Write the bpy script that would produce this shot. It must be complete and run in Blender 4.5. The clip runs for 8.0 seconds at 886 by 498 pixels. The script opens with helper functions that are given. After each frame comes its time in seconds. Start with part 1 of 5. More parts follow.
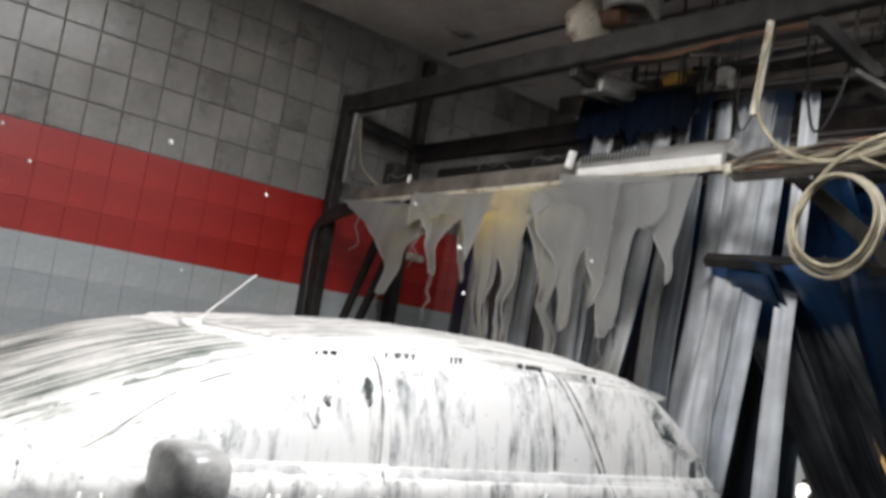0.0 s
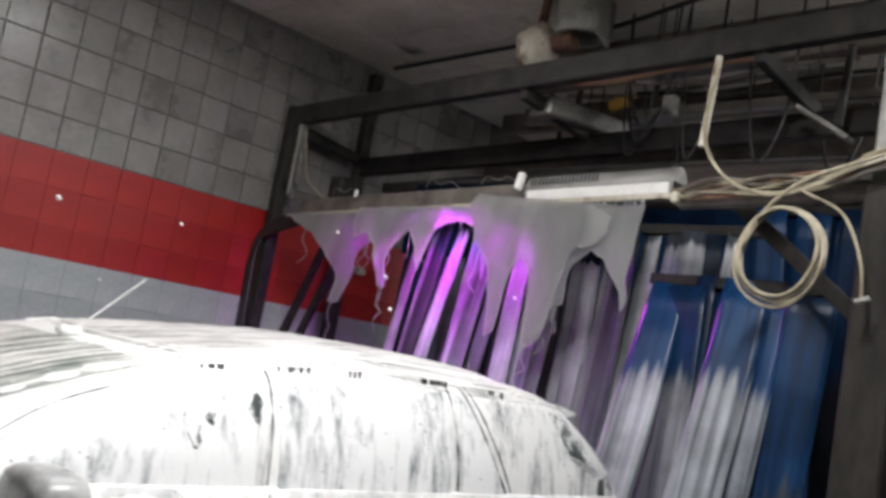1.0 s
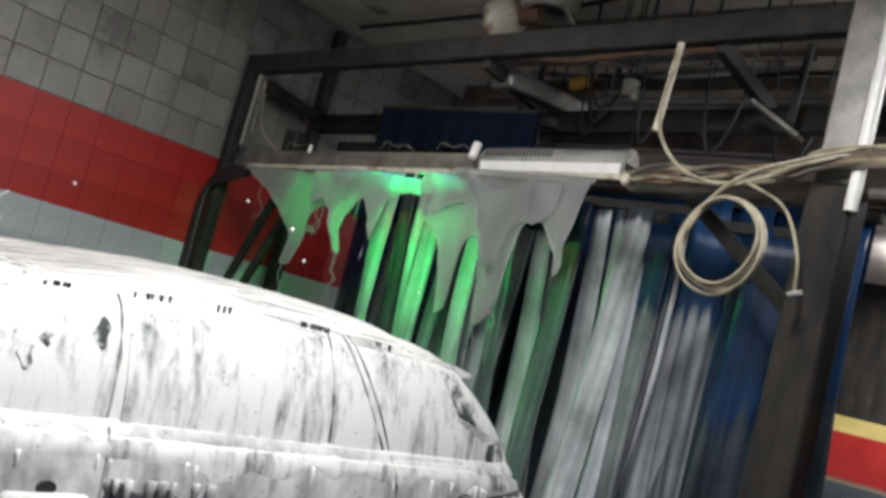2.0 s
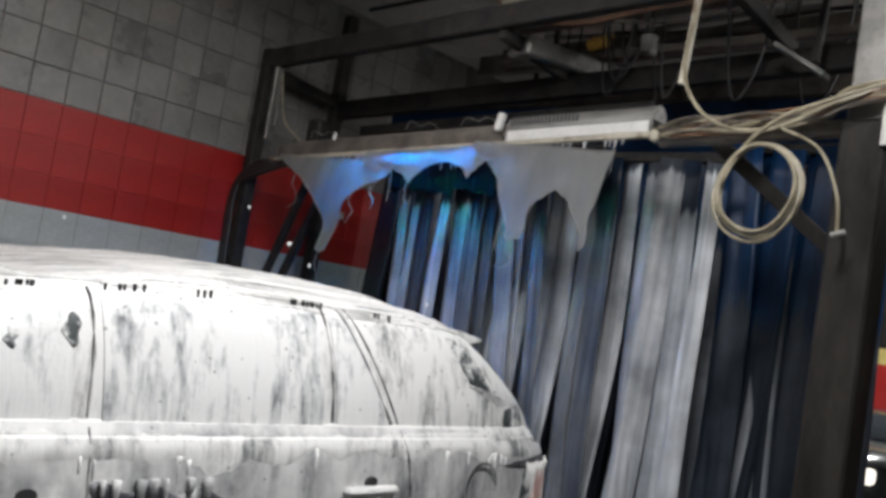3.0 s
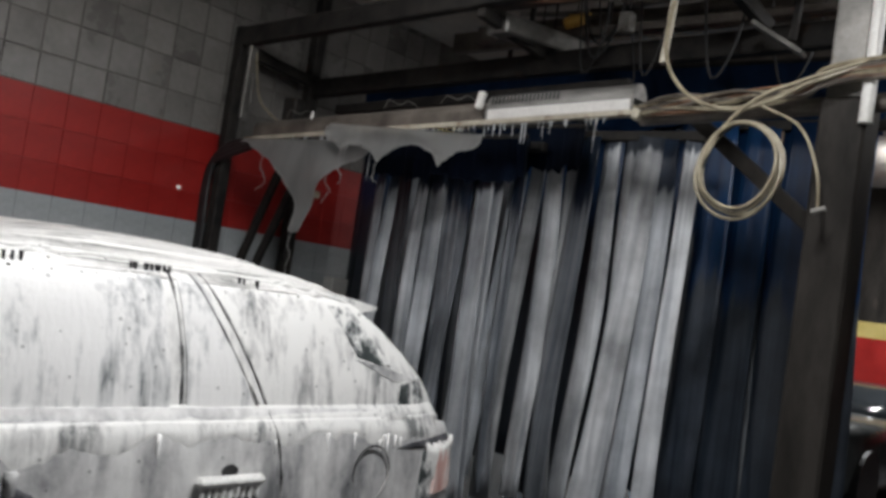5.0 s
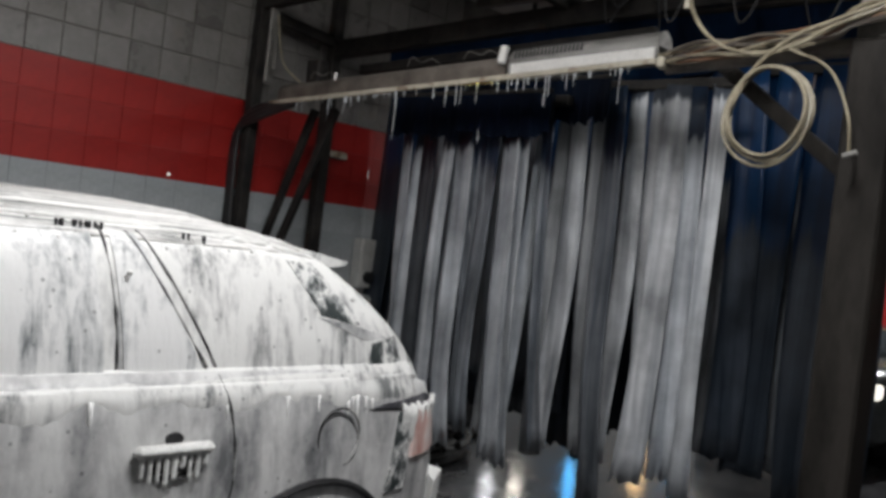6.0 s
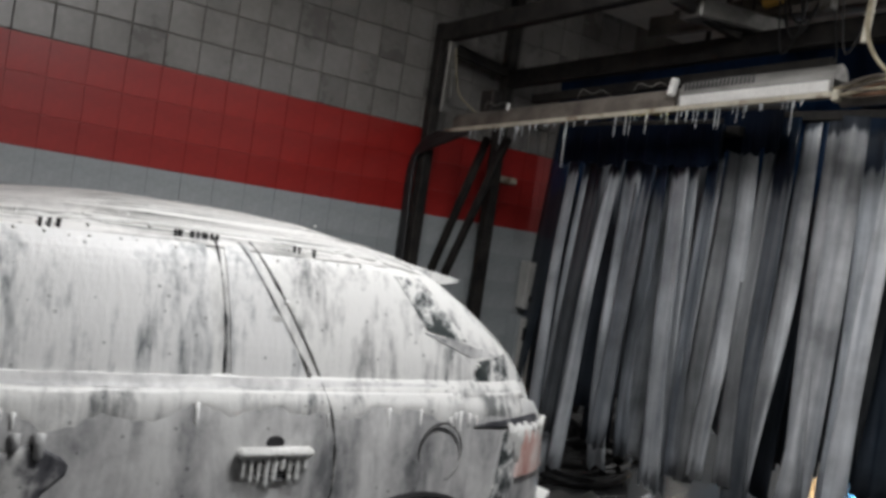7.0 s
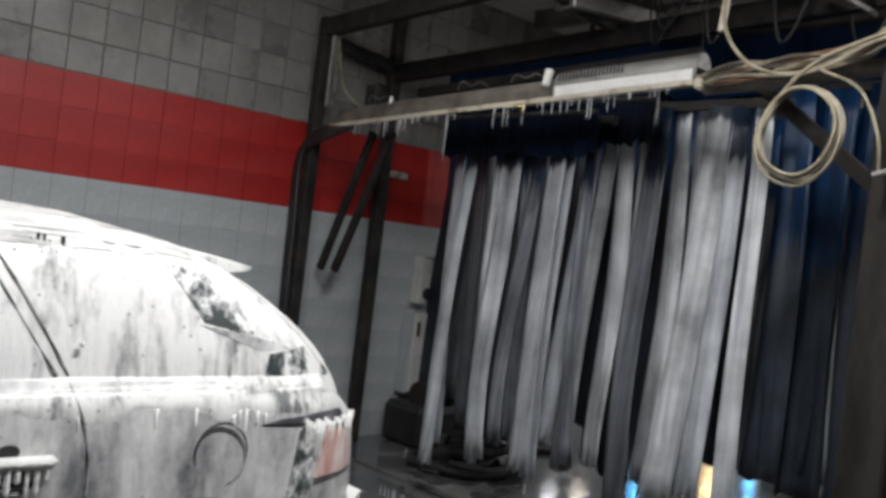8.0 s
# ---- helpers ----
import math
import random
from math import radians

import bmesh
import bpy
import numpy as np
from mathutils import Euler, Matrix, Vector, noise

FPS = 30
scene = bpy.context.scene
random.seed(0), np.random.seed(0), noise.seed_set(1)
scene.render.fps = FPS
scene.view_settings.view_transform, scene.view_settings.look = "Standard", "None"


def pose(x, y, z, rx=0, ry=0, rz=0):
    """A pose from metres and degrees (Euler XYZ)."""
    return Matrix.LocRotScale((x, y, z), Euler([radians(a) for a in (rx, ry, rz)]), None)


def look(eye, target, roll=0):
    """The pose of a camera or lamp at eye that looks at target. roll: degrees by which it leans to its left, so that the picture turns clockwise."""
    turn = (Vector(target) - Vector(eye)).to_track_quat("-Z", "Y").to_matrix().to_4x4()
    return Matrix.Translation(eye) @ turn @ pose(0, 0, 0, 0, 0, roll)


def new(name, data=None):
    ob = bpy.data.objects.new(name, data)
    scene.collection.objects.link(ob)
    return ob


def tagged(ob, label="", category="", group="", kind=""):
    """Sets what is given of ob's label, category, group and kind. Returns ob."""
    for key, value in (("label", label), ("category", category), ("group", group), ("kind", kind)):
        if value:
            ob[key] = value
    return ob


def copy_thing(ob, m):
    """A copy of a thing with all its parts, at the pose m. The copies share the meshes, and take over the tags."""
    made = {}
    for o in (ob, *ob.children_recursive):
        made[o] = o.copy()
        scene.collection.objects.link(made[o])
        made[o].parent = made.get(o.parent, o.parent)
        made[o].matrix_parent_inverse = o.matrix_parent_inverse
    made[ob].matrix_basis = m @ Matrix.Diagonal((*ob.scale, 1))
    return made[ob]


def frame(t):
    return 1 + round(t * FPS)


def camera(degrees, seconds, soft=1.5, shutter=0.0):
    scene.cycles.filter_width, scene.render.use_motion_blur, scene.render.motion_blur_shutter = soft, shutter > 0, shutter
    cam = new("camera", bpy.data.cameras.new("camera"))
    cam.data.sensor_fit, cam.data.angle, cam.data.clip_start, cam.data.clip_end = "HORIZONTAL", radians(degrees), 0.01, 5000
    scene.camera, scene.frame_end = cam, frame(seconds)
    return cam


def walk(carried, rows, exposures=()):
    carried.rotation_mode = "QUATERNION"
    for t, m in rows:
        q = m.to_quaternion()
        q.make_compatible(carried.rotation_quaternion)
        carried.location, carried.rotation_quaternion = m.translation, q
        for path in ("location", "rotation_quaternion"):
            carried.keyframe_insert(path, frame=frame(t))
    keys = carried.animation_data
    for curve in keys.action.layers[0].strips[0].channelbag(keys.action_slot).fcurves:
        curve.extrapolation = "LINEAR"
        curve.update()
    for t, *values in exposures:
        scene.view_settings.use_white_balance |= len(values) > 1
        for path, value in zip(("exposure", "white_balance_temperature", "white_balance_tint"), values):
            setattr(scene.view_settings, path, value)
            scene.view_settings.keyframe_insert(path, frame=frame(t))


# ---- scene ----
# ---------------------------------------------------------------- camera
cam = camera(51.7, 8.0, soft=3.4, shutter=0.4)
PATH = [
    (0, (-1.438, -5.121, 1.382), (-0.149, -3.604, 1.578), 9.4),
    (0.5, (-1.491, -5.092, 1.402), (-0.178, -3.609, 1.679), 10.8),
    (1, (-1.545, -5.062, 1.422), (-0.144, -3.654, 1.656), 10.2),
    (1.5, (-1.524, -5.049, 1.400), (-0.048, -3.718, 1.628), 12.8),
    (2, (-1.522, -5.079, 1.394), (-0.038, -3.752, 1.590), 14.8),
    (2.2, (-1.534, -5.074, 1.392), (-0.034, -3.762, 1.570), 14.0),
    (3.3, (-1.601, -5.045, 1.386), (-0.164, -3.657, 1.480), 7.6),
    (3.5, (-1.613, -5.040, 1.384), (-0.174, -3.652, 1.429), 6.9),
    (4, (-1.706, -5.070, 1.397), (-0.226, -3.726, 1.436), 5.2),
    (4.2, (-1.696, -5.056, 1.396), (-0.204, -3.727, 1.479), 5.6),
    (5.3, (-1.640, -4.980, 1.388), (-0.118, -3.683, 1.453), 9.0),
    (5.5, (-1.629, -4.966, 1.387), (-0.107, -3.669, 1.417), 8.0),
    (6, (-1.618, -5.025, 1.391), (-0.140, -3.676, 1.380), 6.8),
    (6.5, (-1.702, -5.020, 1.388), (-0.348, -3.548, 1.425), 7.9),
    (7, (-1.762, -5.158, 1.411), (-0.552, -3.566, 1.396), 8.4),
    (7.5, (-1.662, -5.221, 1.414), (-0.329, -3.730, 1.411), 7.4),
    (8, (-1.598, -5.245, 1.414), (-0.249, -3.768, 1.419), 6.9),
]
EXPOSURES = [(0.0, 0.27), (0.5, 0.17), (1.0, 0.22), (1.5, 0.12), (2.2, 0.12), (3.5, -0.28), (4.0, -0.15), (4.6, -0.24), (5.5, -0.40), (6.5, -0.38), (7.0, -0.46), (7.5, -0.38), (8.0, 0.0)]
walk(cam, [(t, look(eye, target, roll)) for t, eye, target, roll in PATH], EXPOSURES)

# ---------------------------------------------------------------- world and lamps
world = bpy.data.worlds.new("dusk_sky")
scene.world = world
world.use_nodes = True
sky = world.node_tree.nodes.new("ShaderNodeTexSky")
sky.sky_type, sky.sun_disc, sky.sun_elevation, sky.sun_rotation = "NISHITA", False, radians(12), radians(100)
world.node_tree.links.new(sky.outputs[0], world.node_tree.nodes["Background"].inputs[0])
world.node_tree.nodes["Background"].inputs[1].default_value = 0.05


def area(name, at, target, power, sx, sy, colour=(0.985, 0.985, 1.0)):
    data = bpy.data.lights.new(name, "AREA")
    data.shape, data.size, data.size_y, data.energy, data.color = "RECTANGLE", sx, sy, power, colour
    ob = new(name, data)
    ob.matrix_world = look(at, target)
    return ob


# Unseen lamps: the first inferred over the car, the rest added as fill.
LAMPS = [(-0.15, -4.05, 3.18, 90), (0.3, -1.9, 3.26, 27), (-3.2, -1.6, 3.28, 7), (2.9, -4.9, 3.12, 27), (8.3, -2.6, 3.2, 120)]
for x, y, z, p in LAMPS:
    # the fourth is tilted to brighten the arch's open side
    side_lit = x == 2.9
    area("unseen_light", (x, y, z), (x - 0.9, y + 2.3, 2.75) if side_lit else (x, y + 0.15, 0), p, 1.2, 0.12)
    # added upward fill that brightens the ceiling
    area("ceiling_fill", (x, y, z + 0.085), (x, y + 0.01, 5), p * 0.30, 1.2, 0.12)


# ---------------------------------------------------------------- materials
def nodes(name):
    m = bpy.data.materials.new(name)
    m.use_nodes = True
    n = m.node_tree.nodes
    return m, n, m.node_tree.links, n["Principled BSDF"]


def surface(name, a, b, rough=0.5, metal=0.0, scale=6.0, fine=60.0, bump=0.15, stretch=(1, 1, 1), spot=None, rand=0.0, spec=0.5, contrast=(0.35, 0.65)):
    """Two colours mixed by broad noise, darkened by fine grain, with relief. spot: (colour, threshold, scale) for stains."""
    m, n, L, p = nodes(name)
    co = n.new("ShaderNodeTexCoord")
    mp = n.new("ShaderNodeMapping")
    mp.inputs["Scale"].default_value = stretch
    L.new(co.outputs["Object"], mp.inputs[0])
    info = n.new("ShaderNodeObjectInfo")
    off = n.new("ShaderNodeVectorMath")
    off.operation = "MULTIPLY_ADD"
    off.inputs[1].default_value = (0, 0, 0) if not rand else (37, 17, 11)
    L.new(info.outputs["Random"], off.inputs[0])
    L.new(mp.outputs[0], off.inputs[2])
    big = n.new("ShaderNodeTexNoise")
    big.inputs["Scale"].default_value, big.inputs["Detail"].default_value, big.inputs["Roughness"].default_value = scale, 6, 0.62
    small = n.new("ShaderNodeTexNoise")
    small.inputs["Scale"].default_value, small.inputs["Detail"].default_value = fine, 3
    for t in (big, small):
        L.new(off.outputs[0], t.inputs["Vector"])
    ramp = n.new("ShaderNodeValToRGB")
    ramp.color_ramp.elements[0].position, ramp.color_ramp.elements[1].position = contrast
    ramp.color_ramp.elements[0].color, ramp.color_ramp.elements[1].color = (*a, 1), (*b, 1)
    L.new(big.outputs[0], ramp.inputs[0])
    out = ramp.outputs[0]

    def mix(kind, fac, c1, c2):
        x = n.new("ShaderNodeMix")
        x.data_type, x.blend_type = "RGBA", kind
        for sock, v in ((x.inputs[0], fac), (x.inputs[6], c1), (x.inputs[7], c2)):
            if hasattr(v, "is_linked"):
                L.new(v, sock)
            else:
                sock.default_value = v
        return x.outputs[2]

    if spot:
        sn = n.new("ShaderNodeTexNoise")
        sn.inputs["Scale"].default_value, sn.inputs["Detail"].default_value = spot[2], 5
        L.new(off.outputs[0], sn.inputs["Vector"])
        sr = n.new("ShaderNodeValToRGB")
        sr.color_ramp.elements[0].position, sr.color_ramp.elements[1].position = spot[1], spot[1] + 0.12
        L.new(sn.outputs[0], sr.inputs[0])
        out = mix("MIX", sr.outputs[0], out, (*spot[0], 1))
    grain = n.new("ShaderNodeMapRange")
    grain.inputs[3].default_value, grain.inputs[4].default_value = 0.78, 1.15
    L.new(small.outputs[0], grain.inputs[0])
    out = mix("MULTIPLY", 1.0, out, grain.outputs[0])
    if rand:
        rr = n.new("ShaderNodeMapRange")
        rr.inputs[3].default_value, rr.inputs[4].default_value = 1 - rand, 1 + rand * 0.6
        L.new(info.outputs["Random"], rr.inputs[0])
        out = mix("MULTIPLY", 1.0, out, rr.outputs[0])
    L.new(out, p.inputs["Base Color"])
    ro = n.new("ShaderNodeMapRange")
    ro.inputs[3].default_value, ro.inputs[4].default_value = max(0.03, rough - 0.15), min(1, rough + 0.15)
    L.new(big.outputs[0], ro.inputs[0])
    L.new(ro.outputs[0], p.inputs["Roughness"])
    p.inputs["Metallic"].default_value = metal
    p.inputs["Specular IOR Level"].default_value = spec
    if bump:
        bp = n.new("ShaderNodeBump")
        bp.inputs["Strength"].default_value, bp.inputs["Distance"].default_value = bump, 0.01
        add = n.new("ShaderNodeMath")
        L.new(big.outputs[0], add.inputs[0])
        L.new(small.outputs[0], add.inputs[1])
        L.new(add.outputs[0], bp.inputs["Height"])
        L.new(bp.outputs[0], p.inputs["Normal"])
    return m


M_TILE = surface("glazed_tile", (0.165, 0.156, 0.147), (0.255, 0.243, 0.229), 0.3, scale=2.5, fine=30, bump=0.05, rand=0.05, spot=((0.22, 0.19, 0.16), 0.66, 3))
M_RED = surface("red_paint", (0.28, 0.012, 0.010), (0.40, 0.022, 0.018), 0.4, scale=1.8, fine=40, bump=0.06, spot=((0.30, 0.06, 0.05), 0.70, 5))
M_GREY = surface("pale_grey_paint", (0.36, 0.39, 0.40), (0.48, 0.51, 0.52), 0.4, scale=1.5, fine=40, bump=0.06, spot=((0.25, 0.24, 0.22), 0.70, 4))
M_GROUT = surface("grimy_grout", (0.10, 0.09, 0.08), (0.18, 0.17, 0.15), 0.9, scale=4)
M_GROUT_RED = surface("red_grout", (0.25, 0.012, 0.010), (0.36, 0.021, 0.017), 0.45, scale=1.8)
M_GROUT_GREY = surface("grey_grout", (0.33, 0.355, 0.365), (0.44, 0.47, 0.48), 0.45, scale=1.5)
M_CEIL = surface("stained_plaster", (0.45, 0.415, 0.37), (0.66, 0.62, 0.565), 0.9, scale=1.6, fine=25, bump=0.3, spot=((0.08, 0.07, 0.06), 0.62, 2.2))
M_FLOOR = surface("wet_concrete", (0.065, 0.066, 0.07), (0.14, 0.141, 0.145), 0.11, scale=2.2, fine=50, bump=0.10)
M_STEEL = surface("blackened_steel", (0.014, 0.0135, 0.0135), (0.042, 0.038, 0.034), 0.62, 0.0, scale=9, fine=80, bump=0.2, spot=((0.06, 0.035, 0.022), 0.64, 7), spec=0.22)
M_GALV = surface("galvanised_steel", (0.16, 0.155, 0.145), (0.30, 0.29, 0.27), 0.4, 0.5, scale=7, fine=60, bump=0.1, spot=((0.2, 0.16, 0.12), 0.68, 9))
M_ALU = surface("dull_aluminium", (0.17, 0.165, 0.155), (0.32, 0.31, 0.295), 0.55, 0.6, scale=5, fine=90, bump=0.08, stretch=(6, 1, 6))
M_BROWN = surface("grimy_brown_channel", (0.085, 0.073, 0.062), (0.20, 0.175, 0.15), 0.5, 0.3, scale=6, bump=0.15)
M_GRIME = surface("grimy_painted_post", (0.012, 0.011, 0.010), (0.040, 0.036, 0.032), 0.5, 0.1, scale=5, fine=60, bump=0.2, stretch=(1, 1, 0.3), spot=((0.075, 0.065, 0.055), 0.66, 6), spec=0.12)
M_WHITE = surface("white_plastic", (0.62, 0.61, 0.58), (0.78, 0.77, 0.74), 0.4, scale=5, bump=0.05)
M_OFFWHITE = surface("yellowed_plastic", (0.38, 0.345, 0.27), (0.56, 0.52, 0.42), 0.5, scale=6, bump=0.15, spot=((0.16, 0.10, 0.06), 0.54, 9))
M_DIRTY = surface("dirty_enamel", (0.20, 0.195, 0.18), (0.36, 0.35, 0.325), 0.45, scale=7, fine=50, bump=0.12, spot=((0.10, 0.08, 0.06), 0.58, 9))
M_HOSE = surface("cream_hose", (0.20, 0.17, 0.115), (0.38, 0.335, 0.24), 0.4, scale=14, bump=0.05)
M_RUBBER = surface("black_rubber", (0.012, 0.012, 0.013), (0.03, 0.03, 0.03), 0.5, scale=9, bump=0.1)
M_NAVYBLUE = surface("dark_blue_felt", (0.0010, 0.0022, 0.006), (0.002, 0.006, 0.017), 0.85, scale=3, fine=50, bump=0.3, stretch=(1, 1, 0.35), spec=0.12)
M_DEEPBLUE = surface("deep_blue_felt", (0.003, 0.012, 0.038), (0.005, 0.028, 0.08), 0.75, scale=3, fine=50, bump=0.3, stretch=(1, 1, 0.35), spec=0.15)
M_PAINT = surface("grey_car_paint", (0.10, 0.11, 0.11), (0.16, 0.17, 0.17), 0.2, 0.4, scale=5, bump=0.02)
M_DARKPLASTIC = surface("dark_plastic", (0.015, 0.015, 0.016), (0.04, 0.04, 0.042), 0.4, scale=8, bump=0.1)
M_RUST = surface("rusty_iron", (0.10, 0.05, 0.03), (0.22, 0.12, 0.07), 0.8, scale=9, bump=0.4)
M_YELLOW = surface("yellow_paint", (0.42, 0.34, 0.10), (0.55, 0.45, 0.16), 0.5, scale=3)
M_BRASS = surface("yellow_fitting", (0.42, 0.24, 0.04), (0.6, 0.36, 0.08), 0.4, scale=8)


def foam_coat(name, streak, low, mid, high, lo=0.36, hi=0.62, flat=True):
    """White foam running down in thin vertical streaks that gather in patches; flat makes upward-facing surfaces
    whiter.
    """
    m, n, L, p = nodes(name)

    def noise_tex(vec, scale, detail, rough=0.6, distort=0.0):
        t = n.new("ShaderNodeTexNoise")
        t.inputs["Scale"].default_value, t.inputs["Detail"].default_value, t.inputs["Roughness"].default_value, t.inputs["Distortion"].default_value = scale, detail, rough, distort
        L.new(vec, t.inputs["Vector"])
        return t.outputs[0]

    def math_node(op, a, b):
        t = n.new("ShaderNodeMath")
        t.operation = op
        for k, v in enumerate((a, b)):
            if hasattr(v, "is_linked"):
                L.new(v, t.inputs[k])
            else:
                t.inputs[k].default_value = v
        return t.outputs[0]

    co = n.new("ShaderNodeTexCoord").outputs["Object"]
    mp = n.new("ShaderNodeMapping")
    mp.inputs["Scale"].default_value = streak
    L.new(co, mp.inputs[0])
    runs = noise_tex(mp.outputs[0], 1.0, 5, 0.6, 0.35)
    thin = noise_tex(mp.outputs[0], 3.1, 3, 0.6, 0.3)
    patchy = noise_tex(co, 3.4, 4, 0.55)
    froth = noise_tex(co, 45, 3, 0.7)
    v = math_node("ADD", math_node("MULTIPLY", runs, 0.48), math_node("MULTIPLY", thin, 0.22))
    v = math_node("ADD", v, math_node("MULTIPLY", patchy, 0.22))
    v = math_node("ADD", v, math_node("MULTIPLY", froth, 0.08))
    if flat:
        # whiter tone on surfaces whose normal points up
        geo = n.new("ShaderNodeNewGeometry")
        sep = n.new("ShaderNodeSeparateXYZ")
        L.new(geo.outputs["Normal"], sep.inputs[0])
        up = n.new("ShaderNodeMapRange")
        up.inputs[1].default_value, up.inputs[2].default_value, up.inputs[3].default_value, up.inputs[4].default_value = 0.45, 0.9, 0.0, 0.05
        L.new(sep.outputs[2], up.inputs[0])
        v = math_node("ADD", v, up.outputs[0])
    ramp = n.new("ShaderNodeValToRGB")
    e = ramp.color_ramp.elements
    e[0].position, e[0].color = lo, (*low, 1)
    e[1].position, e[1].color = hi, (*high, 1)
    x = e.new((lo + hi) / 2)
    x.color = (*mid, 1)
    L.new(v, ramp.inputs[0])
    # bubbles popped through the foam
    vo = n.new("ShaderNodeTexVoronoi")
    vo.inputs["Scale"].default_value = 22
    L.new(co, vo.inputs["Vector"])
    vr = n.new("ShaderNodeValToRGB")
    vr.color_ramp.elements[0].position, vr.color_ramp.elements[1].position = 0.085, 0.13
    vr.color_ramp.elements[0].color, vr.color_ramp.elements[1].color = (0.3, 0.31, 0.31, 1), (1, 1, 1, 1)
    L.new(vo.outputs["Distance"], vr.inputs[0])
    mul = n.new("ShaderNodeMix")
    mul.data_type, mul.blend_type = "RGBA", "MULTIPLY"
    mul.inputs[0].default_value = 0.7
    L.new(ramp.outputs[0], mul.inputs[6])
    L.new(vr.outputs[0], mul.inputs[7])
    L.new(mul.outputs[2], p.inputs["Base Color"])
    p.inputs["Roughness"].default_value = 0.42
    bp = n.new("ShaderNodeBump")
    bp.inputs["Strength"].default_value, bp.inputs["Distance"].default_value = 0.6, 0.012
    L.new(v, bp.inputs["Height"])
    L.new(bp.outputs[0], p.inputs["Normal"])
    return m


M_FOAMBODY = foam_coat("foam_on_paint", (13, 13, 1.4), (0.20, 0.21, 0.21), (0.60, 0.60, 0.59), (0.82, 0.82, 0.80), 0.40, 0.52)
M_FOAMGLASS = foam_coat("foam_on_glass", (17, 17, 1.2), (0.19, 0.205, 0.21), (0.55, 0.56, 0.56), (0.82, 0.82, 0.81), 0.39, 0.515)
M_BARE = foam_coat("wiped_glass", (9, 9, 7), (0.04, 0.05, 0.05), (0.3, 0.31, 0.31), (0.78, 0.78, 0.76), 0.45, 0.515, False)
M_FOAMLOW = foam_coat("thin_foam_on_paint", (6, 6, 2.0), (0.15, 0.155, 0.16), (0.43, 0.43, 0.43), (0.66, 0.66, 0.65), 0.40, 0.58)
M_FOAMSCREEN = foam_coat("foam_on_windscreen", (1.6, 30, 1.6), (0.045, 0.065, 0.055), (0.34, 0.36, 0.33), (0.78, 0.77, 0.74), 0.42, 0.54, False)
M_FOAMROOF = foam_coat("foam_streaked_on_roof", (1.1, 52, 9), (0.14, 0.15, 0.14), (0.50, 0.495, 0.48), (0.80, 0.79, 0.77), 0.42, 0.535, False)
M_SLID = foam_coat("thin_slid_foam", (7, 7, 3), (0.035, 0.036, 0.042), (0.10, 0.10, 0.11), (0.5, 0.5, 0.49), 0.46, 0.60, False)
M_LIGHTRED = foam_coat("foamy_red_lens", (9, 9, 3), (0.44, 0.20, 0.17), (0.60, 0.40, 0.36), (0.76, 0.68, 0.65), 0.38, 0.58, False)
M_FOAM = surface("thick_foam", (0.70, 0.70, 0.68), (0.84, 0.84, 0.82), 0.6, scale=14, fine=90, bump=0.5)


def film_material():
    m, n, L, p = nodes("foam_film")
    out = n["Material Output"]
    tr, df, cl, gl = (n.new("ShaderNodeBsdf" + k) for k in ("Translucent", "Diffuse", "Transparent", "Glossy"))
    tr.inputs[0].default_value = (0.70, 0.70, 0.69, 1)
    df.inputs[0].default_value = (0.40, 0.40, 0.39, 1)
    gl.inputs["Roughness"].default_value = 0.35
    a, b, c = (n.new("ShaderNodeMixShader") for _ in range(3))
    a.inputs[0].default_value = 0.45
    L.new(tr.outputs[0], a.inputs[1]), L.new(df.outputs[0], a.inputs[2])
    co = n.new("ShaderNodeTexCoord")
    mp = n.new("ShaderNodeMapping")
    mp.inputs["Scale"].default_value = (5, 5, 1.6)
    L.new(co.outputs["Object"], mp.inputs[0])
    no = n.new("ShaderNodeTexNoise")
    no.inputs["Scale"].default_value, no.inputs["Detail"].default_value = 1.4, 4
    L.new(mp.outputs[0], no.inputs["Vector"])
    mr = n.new("ShaderNodeMapRange")
    mr.inputs[1].default_value, mr.inputs[2].default_value, mr.inputs[3].default_value, mr.inputs[4].default_value = 0.35, 0.65, 0.0, 0.22
    L.new(no.outputs[0], mr.inputs[0])
    L.new(mr.outputs[0], b.inputs[0])
    L.new(a.outputs[0], b.inputs[1]), L.new(cl.outputs[0], b.inputs[2])
    c.inputs[0].default_value = 0.02
    L.new(b.outputs[0], c.inputs[1]), L.new(gl.outputs[0], c.inputs[2])
    L.new(c.outputs[0], out.inputs[0])
    return m


M_FILM = film_material()
M_SEAL = surface("foam_flecked_rubber", (0.03, 0.03, 0.03), (0.45, 0.45, 0.44), 0.5, scale=9, bump=0.1, contrast=(0.46, 0.6))
M_MIRROR = surface("wet_grey_plastic", (0.10, 0.10, 0.10), (0.42, 0.42, 0.41), 0.3, scale=6, bump=0.2)


def glow(name, colour, strength):
    m, n, L, p = nodes(name)
    p.inputs["Base Color"].default_value = (*[min(1, c) for c in colour], 1)
    p.inputs["Emission Color"].default_value = (*colour, 1)
    p.inputs["Emission Strength"].default_value = strength
    return m


def water_material():
    m, n, L, p = nodes("water_drop")
    p.inputs["Base Color"].default_value = (0.9, 0.93, 0.95, 1)
    p.inputs["Roughness"].default_value, p.inputs["IOR"].default_value = 0.08, 1.33
    p.inputs["Transmission Weight"].default_value = 0.5
    return m


M_WATER = water_material()
M_GLASS = surface("dark_car_glass", (0.02, 0.025, 0.028), (0.03, 0.035, 0.04), 0.08, scale=3, bump=0)


